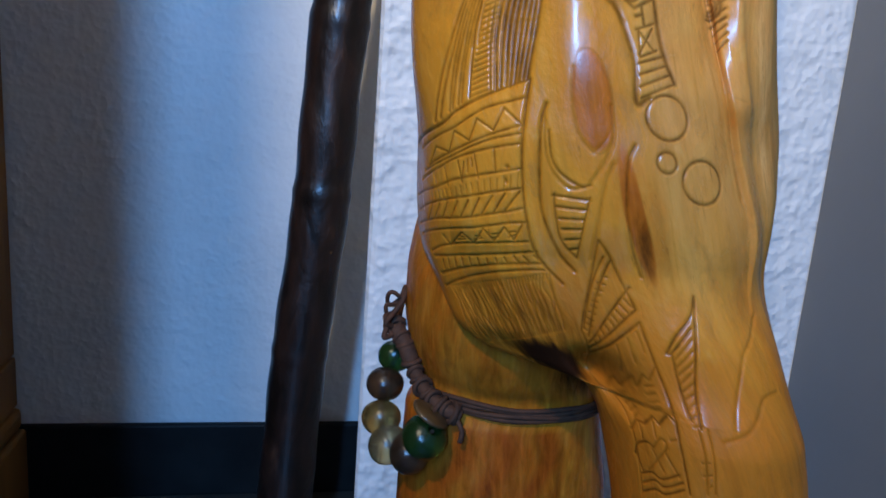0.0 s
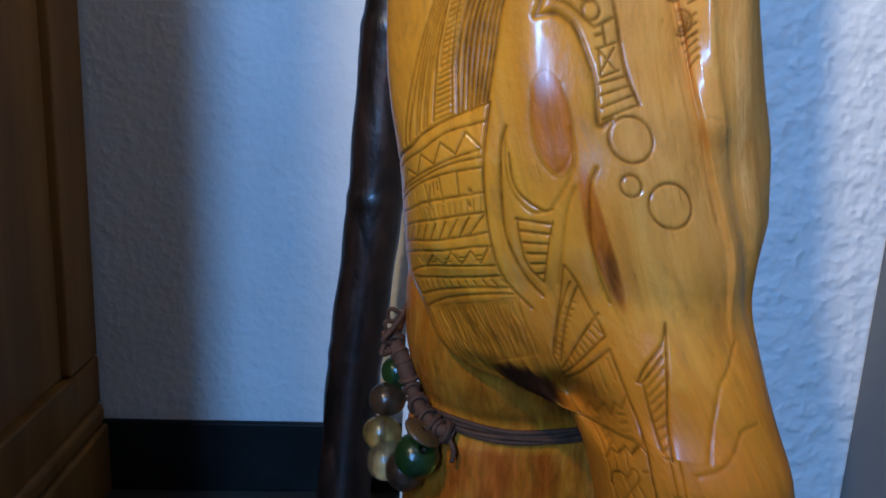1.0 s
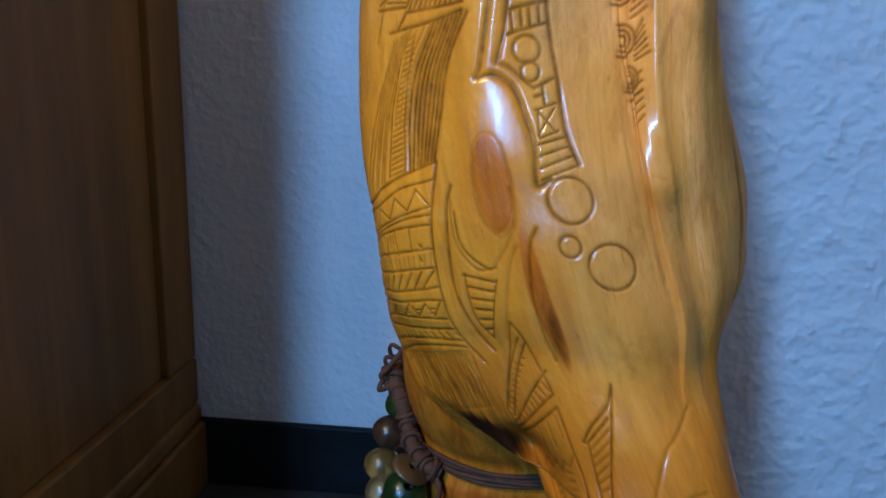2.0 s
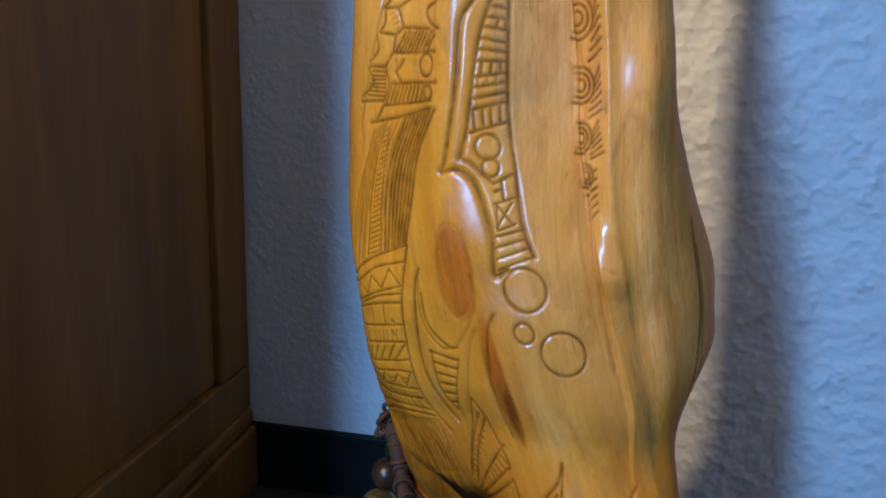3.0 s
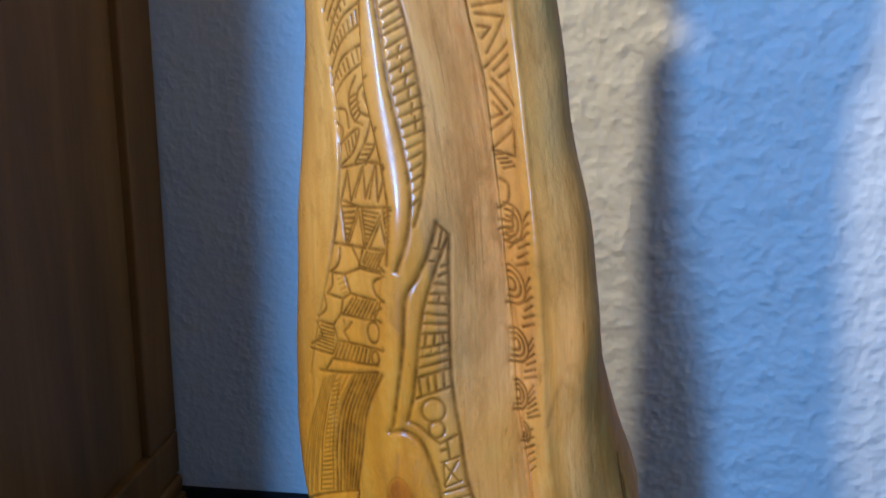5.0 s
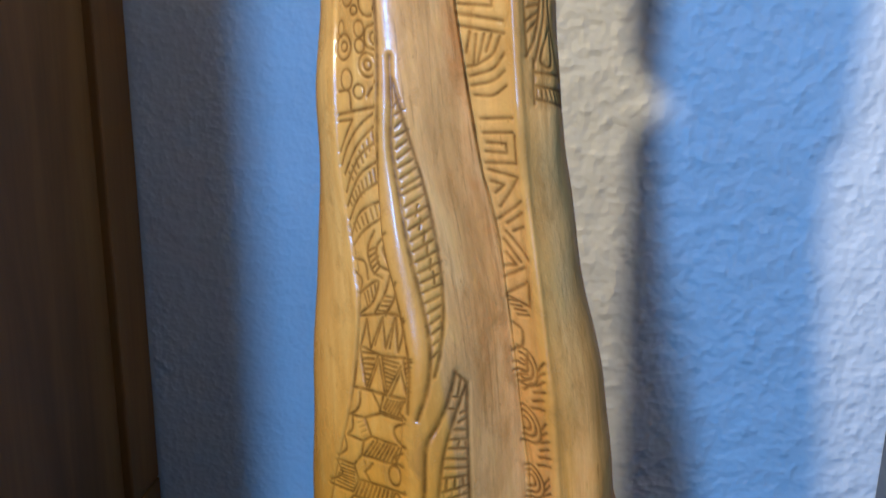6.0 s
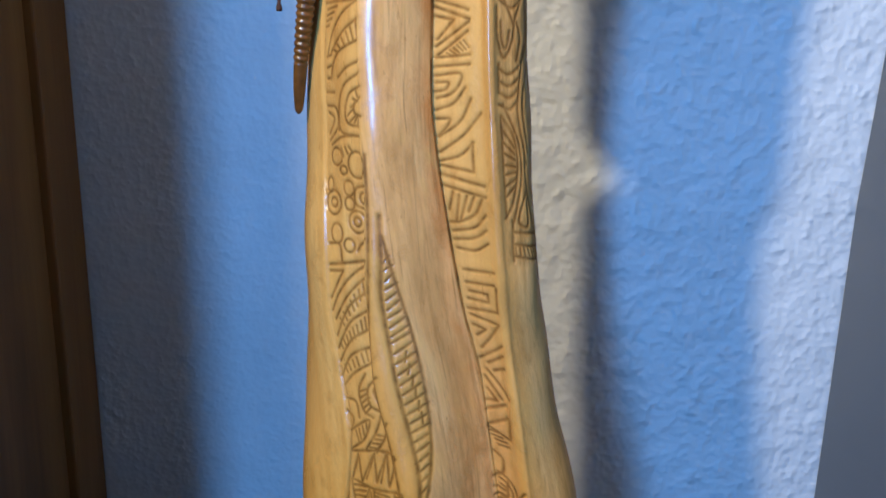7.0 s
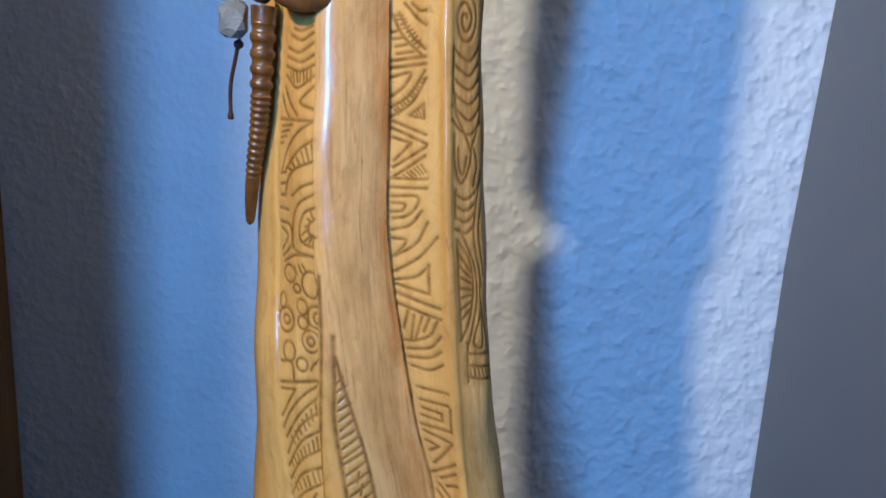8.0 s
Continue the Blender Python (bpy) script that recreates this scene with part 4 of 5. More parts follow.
sweep([(-36.6, 781.6), (-32.3, 779.2), (-36.6, 773.6)])
trunk.cut([(-37.3, 788.8), (-31.3, 788.8)])
sweep([(-37.7, 784.0), (-30.7, 783.2), (-29.9, 776.8), (-36.2, 771.2)])
sweep([(-28.9, 776.8), (-26.7, 774.4), (-18.1, 773.6)])
sweep([(-35.0, 769.6), (-28.0, 772.8), (-22.2, 773.6)])
ring(-31.6, 765.6, 3.6, 3.2, width=0.5)
ring(-20.4, 763.2, 4.2, 4.8, width=0.5)
ring(-27.5, 760.8, 1.9, 1.6, width=0.5)
ring(-34.6, 748.8, 4.5, 4.4, width=0.5)
ring(-34.2, 748.8, 1.9, 1.6, width=0.5)
ring(-25.4, 754.4, 2.5, 2.8, width=0.5)
ring(-25.6, 748.8, 2.3, 2.4, width=0.5)
ring(-18.7, 751.2, 1.7, 2.0, width=0.5)
ring(-33.4, 737.6, 3.2, 3.6, width=0.5)
ring(-22.6, 742.4, 3.8, 4.0, width=0.5)
ring(-22.6, 742.4, 1.5, 1.6, width=0.5)
ring(-27.1, 733.6, 2.5, 2.4, width=0.5)
ring(-36.4, 755.2, 2.1, 2.8, width=0.5)
sweep([(-16.9, 756.0), (-22.1, 754.4), (-22.6, 748.8), (-17.3, 747.2)])
sweep([(-38.2, 733.6), (-32.2, 733.6), (-31.1, 727.2)])
sweep([(-17.6, 736.8), (-21.6, 734.4), (-23.3, 732.0)])
rungs((-28.6, 768.8), (-23.8, 769.6), (-27.2, 765.6), (-22.3, 768.0), 3, width=0.5)
trunk.cut([(-38.6, 725.6), (-18.0, 728.8)], width=0.65)
trunk.cut([(-38.5, 723.2), (-30.8, 724.0)])
sweep([(-30.8, 724.0), (-34.7, 718.4), (-38.7, 712.8)])
sweep([(-18.3, 728.0), (-26.9, 722.4), (-33.8, 715.2), (-38.5, 708.0)])
sweep([(-18.4, 724.0), (-28.2, 716.0), (-36.9, 704.8)])
sweep([(-19.2, 717.6), (-27.6, 712.0), (-32.6, 705.6), (-37.0, 698.4)])
sweep([(-19.7, 710.4), (-28.8, 704.8), (-37.1, 693.6)])
sweep([(-20.0, 703.2), (-29.5, 697.6), (-36.7, 688.8)])
sweep([(-19.1, 696.8), (-29.9, 692.0), (-36.7, 683.2)])
sweep([(-19.1, 691.2), (-28.9, 685.6), (-35.5, 680.0)])
rungs((-33.9, 705.6), (-20.1, 722.4), (-32.2, 703.2), (-19.7, 717.6), 8, width=0.45)
rungs((-35.6, 696.0), (-20.1, 708.8), (-34.2, 693.6), (-20.0, 704.0), 9, width=0.45)
rungs((-34.7, 687.2), (-20.6, 696.0), (-33.2, 684.8), (-19.9, 692.0), 7, width=0.45)
sweep([(-17.6, 685.6), (-23.4, 680.8), (-23.5, 674.4), (-18.8, 672.0)])
sweep([(-18.9, 682.4), (-21.1, 679.2), (-19.2, 675.2)])
sweep([(-24.3, 685.6), (-27.9, 679.2), (-26.6, 672.0), (-22.5, 669.6)])
sweep([(-35.1, 675.2), (-30.0, 674.4), (-28.9, 668.8)])
sweep([(-35.2, 670.4), (-32.2, 668.0), (-33.8, 663.2)])
rungs((-27.9, 678.4), (-25.8, 670.4), (-24.3, 680.0), (-22.9, 673.6), 5, width=0.45)
sweep([(-34.1, 663.2), (-25.9, 668.0), (-24.2, 667.2), (-27.6, 660.8), (-34.6, 656.0)])
sweep([(-19.1, 670.4), (-21.9, 664.0), (-27.2, 656.8)])
sweep([(-15.5, 668.8), (-18.3, 662.4), (-22.2, 656.8)])
rungs((-31.4, 663.2), (-26.0, 667.2), (-30.5, 659.2), (-25.6, 664.0), 4, width=0.45)
rungs((-21.6, 663.2), (-25.0, 658.4), (-18.2, 663.2), (-20.9, 658.4), 4, width=0.4)
trunk.cut([(-34.7, 655.2), (-21.9, 657.6), (-13.8, 656.8)])
trunk.cut([(-36.0, 643.2), (-31.4, 654.4), (-30.6, 644.0), (-23.5, 656.0), (-23.1, 645.6), (-17.9, 656.8), (-17.7, 644.8), (-13.5, 656.0)])
trunk.cut([(-28.2, 645.6), (-23.2, 656.0)], width=0.4)
trunk.cut([(-21.2, 645.6), (-18.6, 655.2)], width=0.4)

# thin ridge and leaf of rungs
sweep([(-15.9, 767.2), (-16.5, 738.4), (-17.5, 718.4), (-19.3, 686.4), (-14.9, 659.2), (-12.6, 640.8), (-14.4, 624.0)], width=0.6, depth=0.6)
sweep([(-12.6, 745.6), (-12.6, 730.4), (-13.5, 715.2), (-12.5, 699.2), (-10.9, 681.6), (-8.0, 664.0), (-6.0, 648.0), (-7.5, 633.6), (-11.4, 622.4)], width=0.7, depth=0.8)
sweep([(-12.2, 738.4), (-7.6, 717.6), (-3.9, 700.0), (-1.5, 680.8), (-0.9, 663.2), (-2.9, 646.4), (-5.2, 637.6)], width=0.6, depth=0.6)
rungs((-12.1, 728.8), (-11.9, 700.8), (-9.9, 731.2), (-5.3, 705.6), 9, width=0.5)
rungs((-11.9, 698.4), (-8.7, 672.0), (-4.8, 703.2), (-0.9, 676.8), 8, width=0.5)
rungs((-8.5, 668.8), (-5.8, 644.0), (-0.6, 672.8), (-3.2, 646.4), 8, width=0.5)
rungs((-6.8, 696.0), (-3.6, 672.8), (-7.5, 692.0), (-3.6, 668.8), 6, width=0.35)
sweep([(-36.9, 686.4), (-33.7, 668.0), (-36.1, 648.8), (-41.4, 623.2), (-48.6, 602.4), (-58.8, 576.8)], width=0.5, depth=0.5, dark=0.6)

# fork: fans, zigzags and a wing on the leg
sweep([(-13.6, 492.0), (-10.7, 486.4), (-7.5, 473.6), (-7.1, 469.6)], width=0.6)
sweep([(-13.6, 492.0), (-18.5, 477.6), (-29.3, 459.2)])
trunk.cut([(-29.3, 459.2), (-28.1, 451.2)])
trunk.cut([(-10.4, 485.6), (-27.4, 457.6)])
trunk.cut([(-12.7, 486.4), (-28.0, 460.0)], width=0.4)
trunk.cut([(-6.6, 476.8), (-27.9, 455.2)])
trunk.cut([(-7.1, 469.6), (-28.4, 452.8)])
trunk.cut([(-7.5, 465.6), (-27.7, 451.2)], width=0.65)
rungs((-14.9, 479.2), (-27.2, 460.0), (-12.9, 479.2), (-26.0, 459.2), 10, width=0.4)
rungs((-9.5, 472.8), (-25.8, 456.8), (-7.9, 470.4), (-25.5, 454.4), 9, width=0.4)
sweep([(-7.5, 465.6), (-8.1, 456.0), (-9.4, 442.4), (-13.9, 427.2), (-15.2, 412.0)])
sweep([(-27.7, 451.2), (-30.3, 435.2), (-32.1, 420.8), (-33.6, 404.8)])
rungs((-23.0, 453.6), (-9.6, 462.4), (-24.1, 442.4), (-10.1, 456.0), 4, width=0.4, dark=0.5)
trunk.cut([(-26.0, 440.0), (-22.2, 444.0), (-22.0, 441.6), (-17.4, 446.4), (-17.4, 443.2), (-14.0, 448.0), (-12.9, 446.4), (-8.5, 452.0)], width=0.6)
trunk.cut([(-31.9, 427.2), (-27.6, 431.2), (-24.4, 431.2), (-19.4, 434.4), (-18.3, 432.8), (-13.3, 436.8), (-11.8, 435.2)], width=0.6)
rungs((-27.3, 436.8), (-27.9, 432.0), (-22.0, 440.0), (-24.4, 433.6), 4, width=0.45)
rungs((-15.1, 444.0), (-17.2, 436.8), (-12.6, 444.8), (-13.7, 438.4), 4, width=0.45)
trunk.cut([(-26.7, 430.4), (-28.0, 425.6)], width=0.4)
trunk.cut([(-20.3, 432.8), (-22.0, 428.0)], width=0.4)
sweep([(-33.5, 418.4), (-31.4, 422.4), (-27.1, 424.8), (-24.6, 424.0)])
sweep([(-24.6, 424.0), (-20.6, 428.0), (-18.8, 427.2), (-20.3, 424.0)])
trunk.cut([(-32.8, 418.4), (-31.6, 413.6)])
trunk.cut([(-25.4, 423.2), (-22.9, 416.8)])
trunk.cut([(-19.0, 425.6), (-28.7, 415.2)])
trunk.cut([(-16.5, 428.8), (-14.3, 429.6)])
trunk.cut([(-20.7, 424.0), (-17.5, 416.8)])
sweep([(-32.7, 412.0), (-28.0, 414.4), (-24.2, 413.6), (-17.3, 417.6)])
sweep([(-32.7, 408.8), (-27.4, 412.0), (-23.8, 411.2), (-16.7, 415.2)])
sweep([(-33.2, 405.6), (-27.8, 408.8), (-23.9, 408.8), (-16.9, 412.8)])
sweep([(13.4, 476.0), (9.7, 469.6), (1.8, 462.4), (-3.2, 456.8)], width=0.6)
sweep([(13.3, 475.2), (9.0, 464.8), (2.4, 450.4), (-3.9, 435.2)])
trunk.cut([(-3.2, 456.8), (-1.6, 456.8), (-6.2, 435.2)])
rungs((-2.0, 456.8), (-5.9, 435.2), (8.0, 465.6), (-3.1, 436.0), 10, width=0.55)
trunk.cut([(-4.9, 434.4), (-9.4, 413.6)])
trunk.cut([(-1.8, 435.2), (-6.8, 414.4)], width=0.4)
rungs((-8.1, 424.0), (-9.5, 415.2), (-6.0, 424.8), (-7.2, 416.8), 3, width=0.45)
sweep([(36.6, 469.6), (29.5, 463.2), (22.1, 457.6), (14.1, 446.4), (7.5, 436.0)], width=0.8, depth=0.5, dark=0.3)
sweep([(30.4, 446.4), (23.2, 444.8), (17.3, 439.2), (9.9, 434.4), (1.8, 432.0)], width=0.8, depth=0.6, dark=0.6)

# knots, heart streaks and the dark fork, part burnt wood, part painted shade
trunk.patch("heart_shade", -12.5, 535.2, 6.2, 15.2, 0.95, -0.06, soft=0.12)
trunk.cut([(-12.5 - 0.06 * 15.4 * math.sin(k * math.pi / 14) + 6.5 * math.cos(k * math.pi / 14), 535.2 + 15.6 * math.sin(k * math.pi / 14)) for k in range(28)], 0.5, 0.04, 0.40, True)
trunk.patch("heart_shade", -14.2, 533.6, 10.5, 22.0, 0.28, -0.06, soft=0.5)
trunk.patch("heart_shade", -1.1, 500.6, 3.5, 21.8, 1.0, -0.15, soft=0.2)
trunk.patch("heart_shade", 1.0, 495.2, 7.9, 21.2, 0.42, -0.10, soft=0.7)
trunk.patch("char_shade", 0.4, 490.0, 2.4, 10.0, 0.55, 0.00, soft=0.6)
sweep([(-27.6, 531.2), (-28.4, 521.6), (-26.9, 513.6), (-21.8, 508.0), (-15.9, 508.8)], width=0.7, depth=0.5, dark=0.5)
sweep([(-7.1, 534.4), (-6.4, 525.6), (-9.6, 517.6), (-14.4, 510.4)], width=0.8, depth=0.4, dark=0.35)
sweep([(-7.1, 516.8), (-10.1, 509.6), (-13.0, 497.6), (-16.6, 484.8)], width=0.8, depth=0.45, dark=0.35)
trunk.patch("heart_shade", -55.4, 460.8, 30.2, 16.0, 0.60, 0.00, soft=0.22)
trunk.patch("char_shade", -53.5, 456.8, 26.7, 14.0, 0.30, 0.00, soft=0.5)
trunk.patch("heart_shade", -19.6, 454.4, 11.7, 14.0, 0.35, 0.00, soft=0.6)
# fork hollow: its shade painted in over the burnt wood
trunk.patch("char_shade", -47.8, 444.8, 16.4, 7.6, 1.00, 0.00, soft=0.4)
trunk.patch("char_shade", -46.6, 448.0, 26.4, 10.4, 0.38, 0.00, soft=0.8)
trunk.patch("heart_shade", -45.4, 450.4, 30.9, 13.2, 0.65, 0.00, soft=0.6)
sweep([(-18.0, 544.8), (-18.9, 532.8), (-17.4, 524.8), (-13.5, 520.0)], width=0.8, depth=0.15, dark=0.4)
sweep([(-9.0, 547.2), (-6.4, 536.0), (-7.8, 526.4), (-12.8, 520.0)], width=0.7, depth=0.12, dark=0.3)
sweep([(0.0, 523.2), (-2.5, 517.6), (-3.6, 505.6), (-3.4, 491.2), (-1.9, 480.8)], width=0.7, depth=0.5, dark=0.75)
sweep([(72.2, 543.2), (73.0, 527.2), (75.0, 511.2), (76.0, 495.2)], width=0.7, depth=0.6, dark=0.7)
trunk.patch("heart_shade", 37.5, 533.6, 5.6, 4.8, 0.30, 0.00, soft=0.7)
sweep([(21.9, 638.4), (25.9, 618.4), (29.1, 592.0), (31.9, 568.8), (33.3, 544.8), (35.7, 524.8), (37.9, 508.0)], width=0.7, depth=0.3, dark=0.35)
# ---- end of the cuts ----

# weathered grain on the bark strip and the far face
LEAF_R = [(540, 2), (600, 0), (641, -4), (656, -0.9), (680, -2.4), (700, -6.7), (723, -11.2), (740, -17), (900, -17.5)]
strip = smooth(-0.3, 1.5, trunk.side(LEAF_R)) * (1 - smooth(-1.0, 0.6, d3)) * smooth(545, 600, trunk.h)
far = smooth(-2, 10, d5) * (1 - 0.5 * smooth(728, 736, trunk.h)) * smooth(470, 520, trunk.h)
trunk.mask["bark"] = np.maximum(0.85 * strip, 0.62 * far)
face = smooth(-8, 12, trunk.s) * smooth(455, 500, trunk.h) * (1 - smooth(585, 640, trunk.h))
trunk.mask["bark"] = np.maximum(trunk.mask["bark"], 0.34 * face)

trunk.mask["bark"] = np.maximum(trunk.mask["bark"], 0.30 * smooth(0, 1, d3) * (1 - smooth(-3, 0, d4)) * smooth(560, 600, trunk.h) * (1 - smooth(690, 750, trunk.h)))

# brown stain along the strip's right edge and down in the furrow
edge = np.exp(-(np.minimum(d3, 0) / 6) ** 2) * (d3 < 0.5) * (0.6 + 0.4 * np.sin(trunk.h / 23 + 1) * np.sin(trunk.h / 9)) * smooth(655, 700, trunk.h)
floor_of = smooth(-0.5, 1.0, d3) * (1 - smooth(-3, 0, d4)) * smooth(545, 600, trunk.h)
trunk.mask["heart_shade"] = np.maximum(trunk.mask["heart_shade"], np.maximum(0.5 * edge, 0.02 * floor_of))
# the wood's tone is paler towards the top
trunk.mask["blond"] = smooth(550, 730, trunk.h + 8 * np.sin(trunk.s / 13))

# redder, darker low down: the daylight's fading there is put into the colour
trunk.mask["heart_shade"] = np.maximum(trunk.mask["heart_shade"], 0.85 * (1 - smooth(425, 512, trunk.h + 12 * np.sin(trunk.s / 11))))
# far face reddened low down, to offset the blue light it gets
trunk.mask["heart_shade"] = np.maximum(trunk.mask["heart_shade"], 0.16 * far * (1 - smooth(590, 670, trunk.h)))
trunk.mask["dry"] = np.maximum(np.maximum(smooth(2, 9, d5), 0.9 * floor_of), 0.7 * (1 - smooth(440, 485, trunk.h)))
side = smooth(1, 4, d5) * (1 - smooth(24, 34, d5)) * smooth(728, 731, trunk.h)        # the carved side face is browner
trunk.mask["char_shade"] = np.maximum(trunk.mask["char_shade"], 0.2 * side)
# shade under the strip's overhang, painted as a dark line in the furrow
trunk.mask["char_shade"] = np.maximum(trunk.mask["char_shade"], 0.42 * np.exp(-((d3 - 0.3) / 0.6) ** 2) * smooth(560, 640, trunk.h))

carved_trunk = new("carved_trunk")
tagged(carved_trunk, "honey-varnished forked tree trunk carved with tattoo-like bands", "carved trunk")
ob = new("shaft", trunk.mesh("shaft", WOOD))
ob.parent = carved_trunk


def leg_base(phi, z):
    """The second leg of the fork, behind: a full lobe above the cord, a slimmer shank below."""
    l = curve(z, [(0, 0.0353), (0.25, 0.0460), (0.3469, 0.0497), (0.3951, 0.0508), (0.4036, 0.0556), (0.4106, 0.0567), (0.4175, 0.0540), (0.4282, 0.0502), (0.4411, 0.0481), (0.4561, 0.0479), (0.4732, 0.0502), (0.4967, 0.0567), (0.5288, 0.0674)])
    r = curve(z, [(0, 0.1630), (0.25, 0.1523), (0.3469, 0.1491), (0.3844, 0.1433), (0.4218, 0.1384), (0.5288, 0.1309)])
    cx, a = (l + r) / 2, (r - l) / 2
    x = cx + a * np.sin(phi)
    front = curve(z, [(0, 0.0516), (0.3897, 0.0400), (0.4036, 0.0385), (0.41, 0.0385), (0.4200, 0.0440), (0.4320, 0.0505), (0.4539, 0.0560), (0.5288, 0.0475)])
    y = 0.3180 - front * np.cos(phi)
    return x, y, a


leg = Carving(leg_base, np.radians(spread((-180, -110, 5), (-110, 112, 1.2), (112, 175, 5))), spread((0.0, 0.33, 0.015), (0.33, 0.53, 0.0015)))
leg.mask["heart_shade"] = (1 - smooth(397.5, 402.5, leg.h)) * (1 - 0.35 * smooth(14, 17, leg.s + 3 * np.sin(leg.h / 13))) * (0.88 + 0.12 * np.sin(leg.s / 3 + 2 * np.sin(leg.h / 8)))
# lobe reddened too, warm light put into the colour under the hip's shadow
leg.mask["heart_shade"] = np.maximum(leg.mask["heart_shade"], 0.55)
# dimmer lamplight on the leg, put in as a darker colour
leg.mask["char_shade"] = 0.20 * (leg.mask["heart_shade"] > 0.5)
leg.mask["dry"] = np.maximum(0.95 * leg.mask["heart_shade"], 0.7)
# shade deep in the fork, painted dark
leg.patch("char_shade", 36, 429, 26, 15, 0.9, 0.0, 0.6)
leg.out += 0.25 * np.sin(leg.h / 9 + leg.s / 11)
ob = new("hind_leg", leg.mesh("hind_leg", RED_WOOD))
ob.parent = carved_trunk


# ---- wooden cabinet beside the alcove ----
def pine(name, dark, light):
    m, t, b = material(name, 0.45)
    v = coords(t, 1, 1, 0.06)
    grain = noise_tex(t, v, 95, 5, 0.6, 0.6)
    wide = noise_tex(t, coords(t, 1, 1, 0.12), 14, 3, 0.5, 0.5)
    c = ramp(t, wide, (0.3, dark), (0.7, light))
    c = mix(t, ramp(t, grain, (0.4, (0, 0, 0)), (0.62, (1, 1, 1))), mix(t, 0.16, c, tuple(q * 0.45 for q in dark)), c)
    knots = t.nodes.new("ShaderNodeTexVoronoi")
    t.links.new(coords(t, 1, 1, 0.45), knots.inputs["Vector"])
    knots.inputs["Scale"].default_value = 5.5
    c = mix(t, ramp(t, knots.outputs["Distance"], (0.03, (0.85, 0.85, 0.85)), (0.11, (0, 0, 0))), c, (0.03, 0.012, 0.005))
    t.links.new(c, b.inputs["Base Color"])
    b.inputs["Specular IOR Level"].default_value = 0.22
    bump(t, b, grain, 0.25, 0.0006)
    return m


PINE = pine("stained_pine", (0.190, 0.078, 0.018), (0.330, 0.140, 0.035))
CX0, CX1, CY0, CY1 = -0.80, -0.325, 0.01, 0.931
cabinet = new("cabinet")
tagged(cabinet, "brown stained pine cabinet with a framed side panel", "cabinet")
part("body", box(CX0, CX1 - 0.022, CY0 + 0.02, CY1 - 0.002, 0.10, 1.55), PINE, cabinet)
part("back_stile", box(CX1 - 0.02, CX1, 0.848, CY1 - 0.003, 0.188, 1.55, 0.003), PINE, cabinet)
part("front_stile", box(CX1 - 0.02, CX1, CY0, 0.11, 0.188, 1.55, 0.003), PINE, cabinet)
part("bottom_rail", box(CX1 - 0.02, CX1 + 0.001, CY0, CY1 - 0.003, 0.124, 0.1865, 0.003), PINE, cabinet)
part("top_rail", box(CX1 - 0.02, CX1, 0.111, 0.847, 1.45, 1.55, 0.003), PINE, cabinet)
part("plinth", box(CX0, CX1 + 0.010, CY0 - 0.008, CY1 - 0.003, 0.0, 0.095, 0.004), PINE, cabinet)
part("plinth_moulding", box(CX0, CX1 + 0.006, CY0 - 0.004, CY1 - 0.003, 0.0955, 0.1235, 0.008, 3), PINE, cabinet)
part("side_panel", box(CX1 - 0.021, CX1 - 0.010, 0.111, 0.847, 0.188, 1.449, 0.0015, 1), PINE, cabinet)


# ---- dark pole leaning in the alcove ----
def tube(points, radius, sides=16, caps=True):
    """A tube along points; radius a number or one for each point."""
    bm = bmesh.new()
    pts = [Vector(p) for p in points]
    rad = [radius] * len(pts) if isinstance(radius, (int, float)) else list(radius)
    rings, up = [], Vector((0.31, 0.17, 0.93))
    for i, p in enumerate(pts):
        d = (pts[min(i + 1, len(pts) - 1)] - pts[max(i - 1, 0)]).normalized()
        side = d.cross(up)
        if side.length < 0.2:
            side = d.cross(Vector((1, 0, 0)))
        side.normalize()
        up = side.cross(d).normalized()
        rings.append([bm.verts.new(p + rad[i] * (math.cos(2 * math.pi * k / sides) * side + math.sin(2 * math.pi * k / sides) * up)) for k in range(sides)])
    for a, b in zip(rings, rings[1:]):
        for k in range(sides):
            bm.faces.new((a[k], a[(k + 1) % sides], b[(k + 1) % sides], b[k]))
    if caps:
        bm.faces.new(rings[0][::-1])
        bm.faces.new(rings[-1])
    for f in bm.faces:
        f.smooth = True
    bmesh.ops.recalc_face_normals(bm, faces=bm.faces[:])
    return bm


def dark_wood():
    """Near-black polished wood with worn brown patches."""
    m, t, b = material("dark_polished_wood", 0.3, 0.0, 0.25)
    patch = noise_tex(t, coords(t, 1, 1, 0.4), 38, 5, 0.6, 0.6)
    t.links.new(ramp(t, patch, (0.42, (0.008, 0.005, 0.004)), (0.60, (0.025, 0.010, 0.006)), (0.75, (0.07, 0.027, 0.012))), b.inputs["Base Color"])
    t.links.new(ramp(t, patch, (0.3, (0.25, 0.25, 0.25)), (0.7, (0.55, 0.55, 0.55))), b.inputs["Roughness"])
    bump(t, b, noise_tex(t, coords(t, 1, 1, 0.7), 110, 4), 0.5, 0.0016, bump(t, b, patch, 0.4, 0.003))
    return m


DARK = dark_wood()
foot, head = Vector((-0.012, 0.775, 0.0)), Vector((0.0570, 0.775, 0.88))
pts, rad = [], []
for k in range(161):
    t = k / 160
    pts.append(foot.lerp(head, t) + Vector((0.0015 * math.sin(t * 17), 0.002 * math.sin(t * 13), 0)))
    rad.append(0.0285 * (1.04 - 0.06 * t) + 0.0007 * math.sin(t * 60) + 0.0016 * max(0, 1 - abs((t * 5.2) % 1 - 0.5) * 14))
